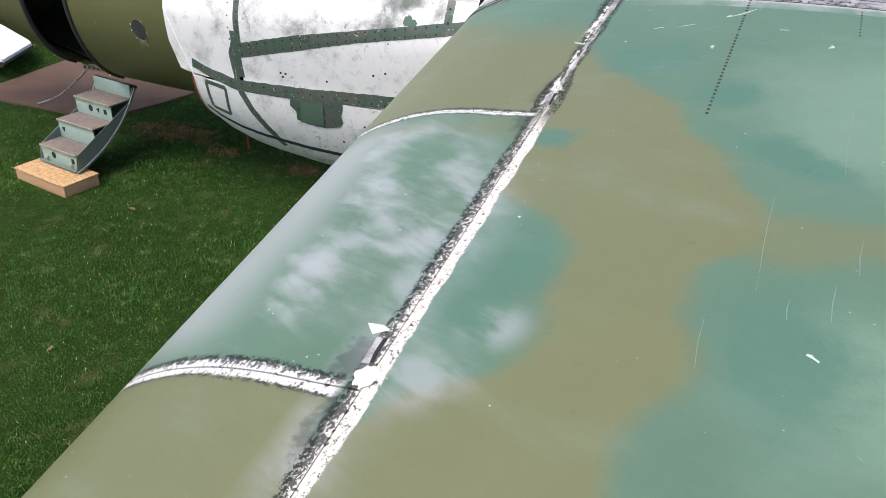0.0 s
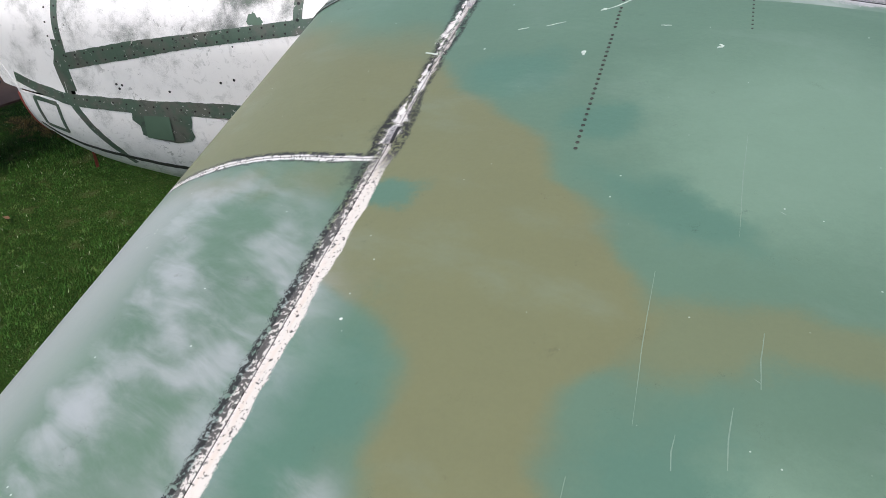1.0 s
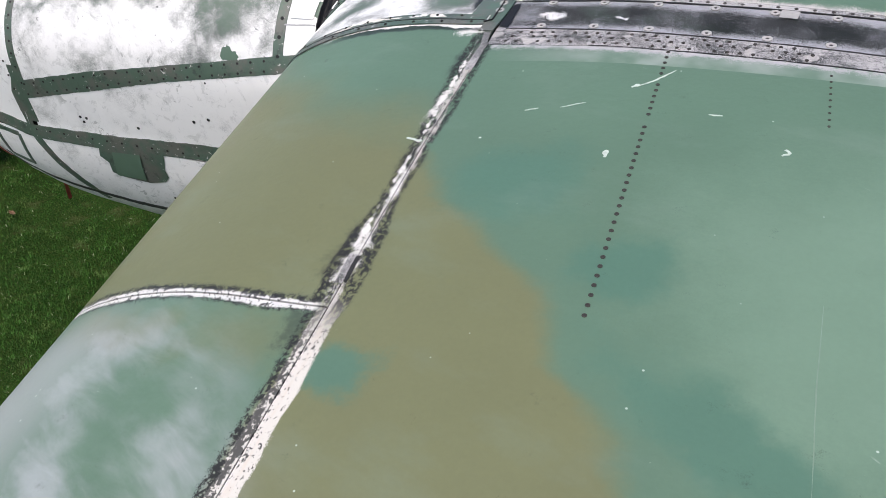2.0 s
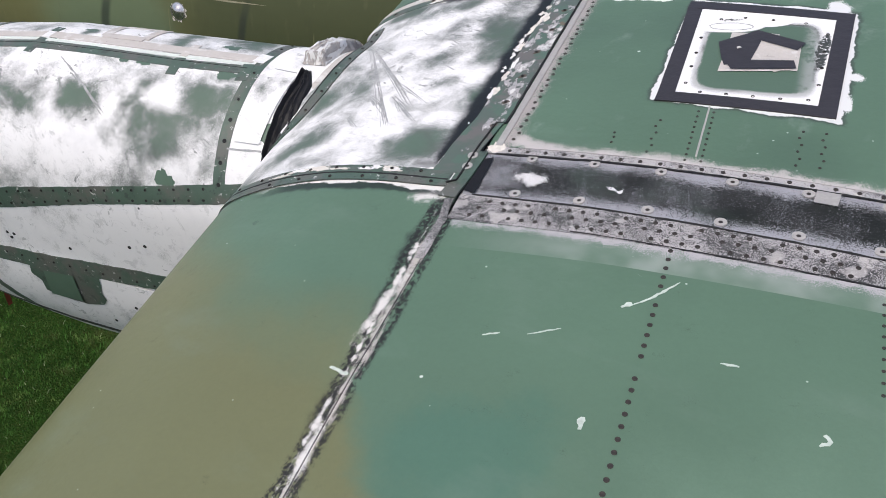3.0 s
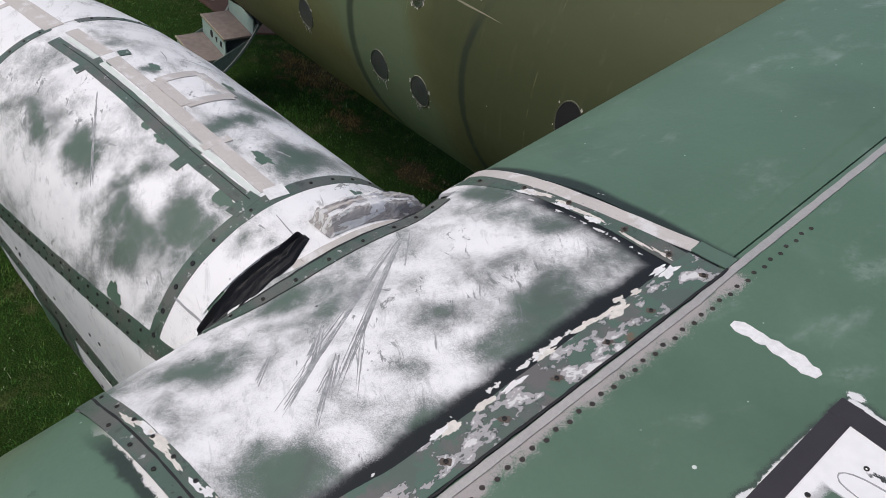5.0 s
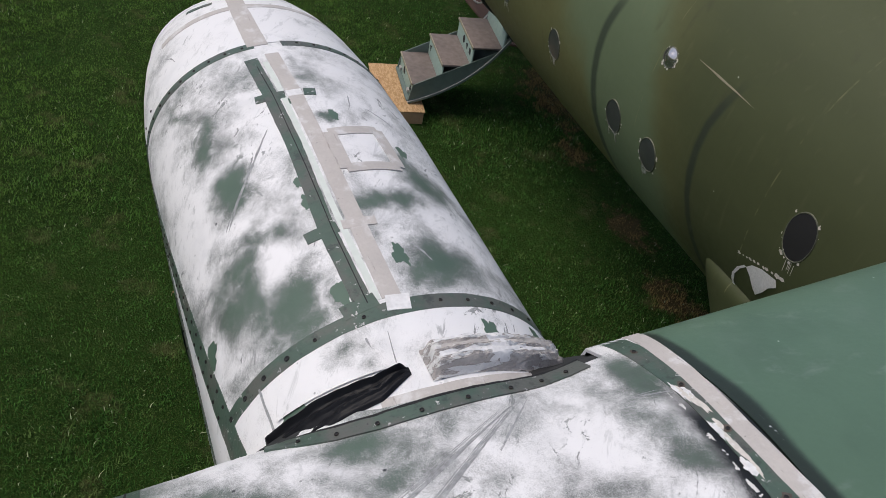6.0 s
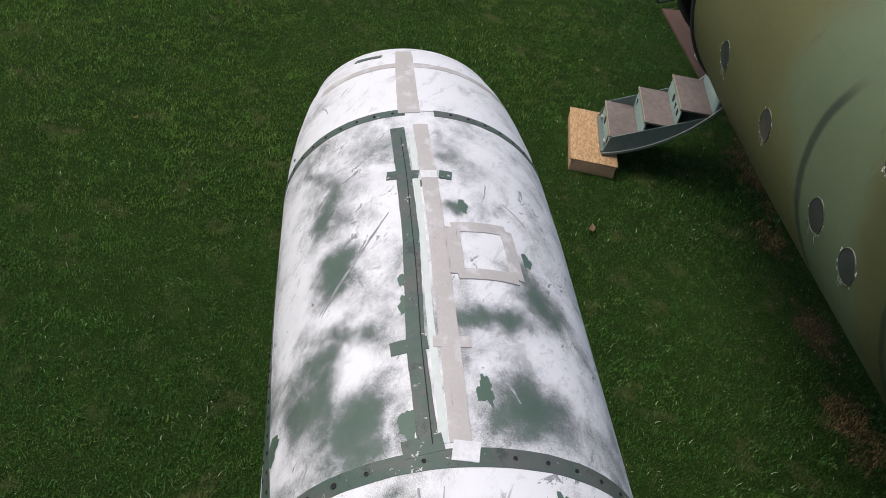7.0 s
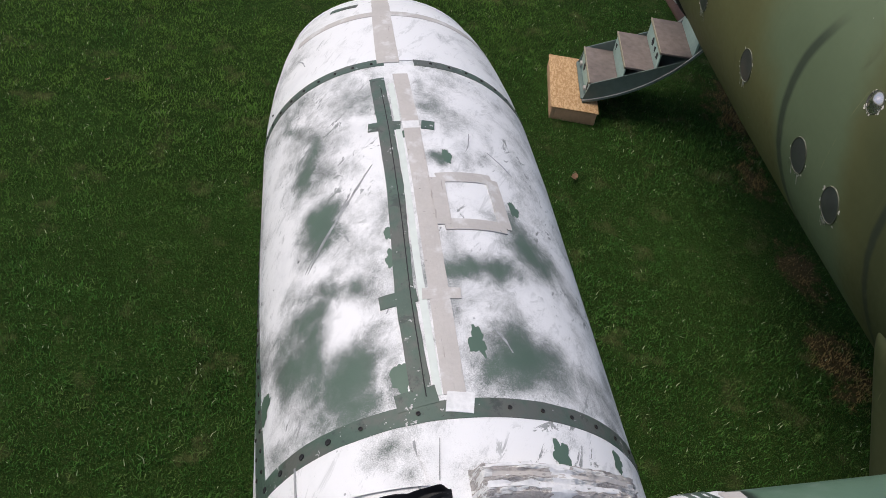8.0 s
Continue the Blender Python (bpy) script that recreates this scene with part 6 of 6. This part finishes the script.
    for k in range(11):
        x = -2.36 + 0.033 * k + rng.uniform(-0.01, 0.01)
        z, q = 1.885 + 0.010 * k, rng.uniform(0.006, 0.016)
        a = fus_at(x, z)
        part("paint_chip", patch(ufn, [(x + 1.6 * q * math.cos(i) * rng.uniform(0.6, 1.2), a + math.degrees(q * math.sin(i) / 1.28) * rng.uniform(0.5, 1.1)) for i in range(6)], 0.0006, 0.0012, 0.05), M_CREAM, f)
    for x, y in ((-1.2, 3.95), (-1.2, 5.35)):
        bm = bmesh.new()
        prof = [(0.16, -0.10), (0.30, -0.115), (0.345, -0.07), (0.35, 0.0), (0.345, 0.07), (0.30, 0.115), (0.16, 0.10)]
        rings = [[bm.verts.new((x + r * math.cos(2 * math.pi * k / 28), y + h, 0.35 + r * math.sin(2 * math.pi * k / 28))) for k in range(28)] for r, h in prof]
        for p, q in zip(rings, rings[1:]):
            for k in range(28):
                bm.faces.new((p[k], p[(k + 1) % 28], q[(k + 1) % 28], q[k]))
        bm.faces.new(rings[0])
        bm.faces.new(rings[-1])
        bmesh.ops.recalc_face_normals(bm, faces=bm.faces)
        part("tyre", bm, M_HOLE, f, "black rubber tyre")
        part("gear_leg", tube([(x, y, 0.35), (x, 4.4 if y < 4.6 else y, 1.2)], 0.05, 10), M_CORE, f)
    # frames and stringers seen through the doorway
    for x in (-7.42, -7.18, -6.92):
        part("rib", tube([fus(x, a, -0.10) for a in lin(30, 230, 30)], 0.022, 6), M_RIB, f, "worn cabin frame")
    for a in (60, 95, 130, 165, 195):
        part("stringer", tube([fus(x, a, -0.085) for x in lin(-7.9, -6.4, 6)], 0.012, 6), M_RIB, f)
    part("sill", block((-7.48, 4.30, 1.02), (-6.84, 4.35, 1.08), 0.006), M_RIB, f, "perforated door sill")
    # dark discs proud of the sill stand for its shaded holes
    for k in range(9):
        part("lightening_hole", tube([(-7.44 + 0.07 * k, 4.296, 1.05), (-7.44 + 0.07 * k, 4.31, 1.05)], 0.016, 10), M_HOLE, f)
    # yellow strap and cords in the doorway
    part("door_strap", ribbon(lambda u, v, o: Vector((-6.88 + v, 4.12 + 0.06 * u, 1.06 + u + o * 0)), [(0, 0), (0.2, 0.02), (0.42, 0.0)], 0.03, 0.0, 0.04, 3, 0.1, 3, 0.0), M_YELLOW, f, "yellow webbing strap in the doorway")
    part("hose", tube([(-10.25, 4.75, 0.95), (-10.2, 4.62, 0.6), (-10.1, 4.75, 0.32), (-10.05, 4.95, 0.42)], 0.018, 8), M_HOLE, f, "black hose hanging at the nose")
    part("tie_chain", tube([Vector((-9.35, 5.12, 0.04)).lerp(Vector((-7.5, 4.36, 0.98)), t) + Vector((0, 0, -0.08 * math.sin(math.pi * t))) for t in lin(0, 1, 30)], [0.008 + 0.006 * (k % 2) for k in range(30)], 6), M_WASHER, f, "pale tie-down chain")


M_RIMW = plain("chipped_pale_rim", (0.115, 0.12, 0.085), 0.6, 0.0, 0.9, 45)
M_STEEL = plain("polished_cap_metal", (0.55, 0.52, 0.53), 0.18, 0.9, 0.1, 20)
build_fuselage_fittings()


def build_airstair():
    st = new("airstair")
    st.parent = plane
    st["label"] = "lowered pale green airstair with three worn treads"
    ang = math.degrees(math.atan2(-0.178, 0.984))
    M = pose(-7.125, 3.345, 0, 0, 0, ang)
    W = 0.335
    zs = (0.373, 0.60, 0.805)
    for k, z in enumerate(zs):
        v0 = 0.285 * k
        d = 0.29 if k < 2 else 0.30
        t = part("tread", block((-W, v0 - 0.012, z - 0.02), (W, v0 + d, z), 0.003, M), M_TREAD, st, "worn brown non-slip tread")
        part("tread_edge", block((-W - 0.002, v0 - 0.02, z - 0.022), (W + 0.002, v0 - 0.008, z + 0.003), 0.002, M), M_EDGE, t, "pale worn yellow edge")
        zb = 0.185 if k == 0 else zs[k - 1]
        r = part("riser", block((-W + 0.005, v0 - 0.004, zb), (W - 0.005, v0 + 0.008, z - 0.021), 0.002, M), M_STAIR, st)
        h = (zb + z) / 2
        holes = (((-0.10, 0), (0.26, 1)), ((-0.24, 2),), ((-0.05, 0), (0.09, 2), (0.22, 1)))[k]
        for x, shape in holes:
            n = (14, 4, 3)[shape]
            pts = [(x + 0.038 * math.cos(2 * math.pi * i / n + 0.8), h + 0.042 * math.sin(2 * math.pi * i / n + 0.8)) for i in range(n)]
            # flat dark plate on the riser's face, painting the shade inside a hole
            part("lightening_hole", slab(pts, 0.003, M @ pose(0, v0 - 0.0045, 0, 90, 0, 0)), M_HOLE, r)
    arc = []
    p0, p1, p2 = Vector((-0.035, 0.165)), Vector((0.60, 0.36)), Vector((0.93, 0.93))
    for t in lin(0, 1, 16):
        arc.append(p0 * (1 - t) ** 2 + p1 * 2 * t * (1 - t) + p2 * t * t)
    outline = [(0.0, 0.36), (0.86, 0.79), (0.90, 0.93)] + [(p.x, p.y) for p in reversed(arc)]
    for x in (-W - 0.012, W):
        part("side_plate", slab(outline, 0.012, M @ Matrix(((0, 0, 1, x), (1, 0, 0, 0), (0, 1, 0, 0), (0, 0, 0, 1)))), M_STAIRSIDE, st, "grey-green curved side plate", False)

    def door(u, v, o):
        t = max(0.0, min(1.0, v))
        p = p0 * (1 - t) ** 2 + p1 * 2 * t * (1 - t) + p2 * t * t
        d = ((p1 - p0) * (1 - t) + (p2 - p1) * t).normalized()
        return M @ Vector((u, p.x + d.y * (0.012 + o), p.y - d.x * (0.012 + o)))

    part("door_skin", sheet(door, lin(-W - 0.035, W + 0.035, 8), lin(0, 1, 24), 0.022), M_STAIRSIDE, st, "curved door skin under the steps")
    for x in (-W - 0.02, W + 0.02):
        part("edge_seal", tube([door(x, t, -0.012) for t in lin(0, 1, 20)], 0.010, 6), M_WASHER, st, "pale rubber edge seal")
    part("kick_plate", block((-W, 0.865, 0.80), (W, 0.885, 0.97), 0.003, M @ pose(0, 0.0, 0, 0, 0, 0)), M_STAIR, st)
    part("hinge", tube([M @ Vector((x, 0.93, 0.94)) for x in lin(-W - 0.05, W + 0.05, 6)], 0.02, 8), M_CORE, st, "dark piano hinge")
    part("foot_plate", block((-W, -0.05, 0.168), (W, 0.03, 0.186), 0.003, M), M_STAIRSIDE, st)
    for x in (-0.24, 0.22):
        part("latch", block((x - 0.03, -0.03, 0.215), (x + 0.03, -0.004, 0.245), 0.004, M), M_WASHER, st, "small metal latch")


build_airstair()


# ---- loose things on the lawn ----
def build_step_box():
    b = thing("step_box", "low step box of strand board and lumber on the grass", "step", at=(-7.16, 3.007, 0))
    b.rotation_euler = (0, 0, math.atan2(-0.197, 0.98))
    W, D = 0.485, 0.475
    part("top_board", block((-W, 0.0, 0.137), (W, D, 0.150), 0.002), M_OSB, b, "strand board top")
    for lo, hi in (((-W + 0.012, 0.012, 0.0), (W - 0.012, 0.05, 0.137)), ((-W + 0.012, D - 0.05, 0.0), (W - 0.012, D - 0.012, 0.137)),
                   ((-W + 0.012, 0.0502, 0.0), (-W + 0.05, D - 0.0502, 0.137)), ((W - 0.05, 0.0502, 0.0), (W - 0.012, D - 0.0502, 0.137))):
        part("side_board", block(lo, hi, 0.002), M_LUMBER, b)


def build_leaf(x, y, size, seed):
    rng = random.Random(seed)
    lf = thing("dry_leaf", "curled dry brown leaf on the grass", "leaf", "fallen leaves", at=(x, y, 0.045))
    lf.rotation_euler = (rng.uniform(-0.3, 0.3), rng.uniform(-0.3, 0.3), rng.uniform(0, 6))
    bm = bmesh.new()
    ring = []
    for k in range(18):
        a = 2 * math.pi * k / 18
        r = size * (0.55 + 0.45 * abs(math.cos(a * 2.5))) * (0.7 if abs(math.sin(a)) > 0.7 else 1)
        ring.append(bm.verts.new((r * math.cos(a), r * math.sin(a) * 0.7, 0.25 * r * math.sin(a * 3) ** 2)))
    c = bm.verts.new((0, 0, 0))
    for k in range(18):
        bm.faces.new((c, ring[k], ring[(k + 1) % 18]))
    ex = bmesh.ops.solidify(bm, geom=bm.faces[:], thickness=0.002)
    part("blade", bm, M_LEAF, lf)
    part("stalk", tube([(size * 0.5, 0, 0.004), (size * 0.9, 0.01, 0.01), (size * 1.2, 0.03, 0.0)], 0.002, 6), M_LEAF, lf)


def build_white_panel():
    w = thing("sheet_panel", "large white metal wing panel lying on wooden blocks", "panel", at=(-12.3, 6.7, 0))
    out = [(1.37, -0.08), (1.70, -0.95), (-1.7, -0.8), (-1.2, 1.5)]
    part("skin", slab(out, 0.05, pose(0, 0, 0.31), 0.006), M_PANEL, w)
    part("edge_strip", slab([(x * 1.012, y * 1.012) for x, y in out], 0.03, pose(0, 0, 0.279)), M_CORE, w, "dark lower edge")
    for x, y in ((0.9, -0.5), (-1.1, -0.4), (-0.8, 0.8)):
        part("support_block", block((x - 0.1, y - 0.1, 0), (x + 0.1, y + 0.1, 0.279), 0.004), M_LUMBER, w)


build_step_box()
for k, (x, y, sz) in enumerate(((-5.75, 2.95, 0.07), (-4.6, 0.61, 0.035), (-8.0, 1.0, 0.03), (-6.9, -1.2, 0.03))):
    build_leaf(x, y, sz, k)
build_white_panel()
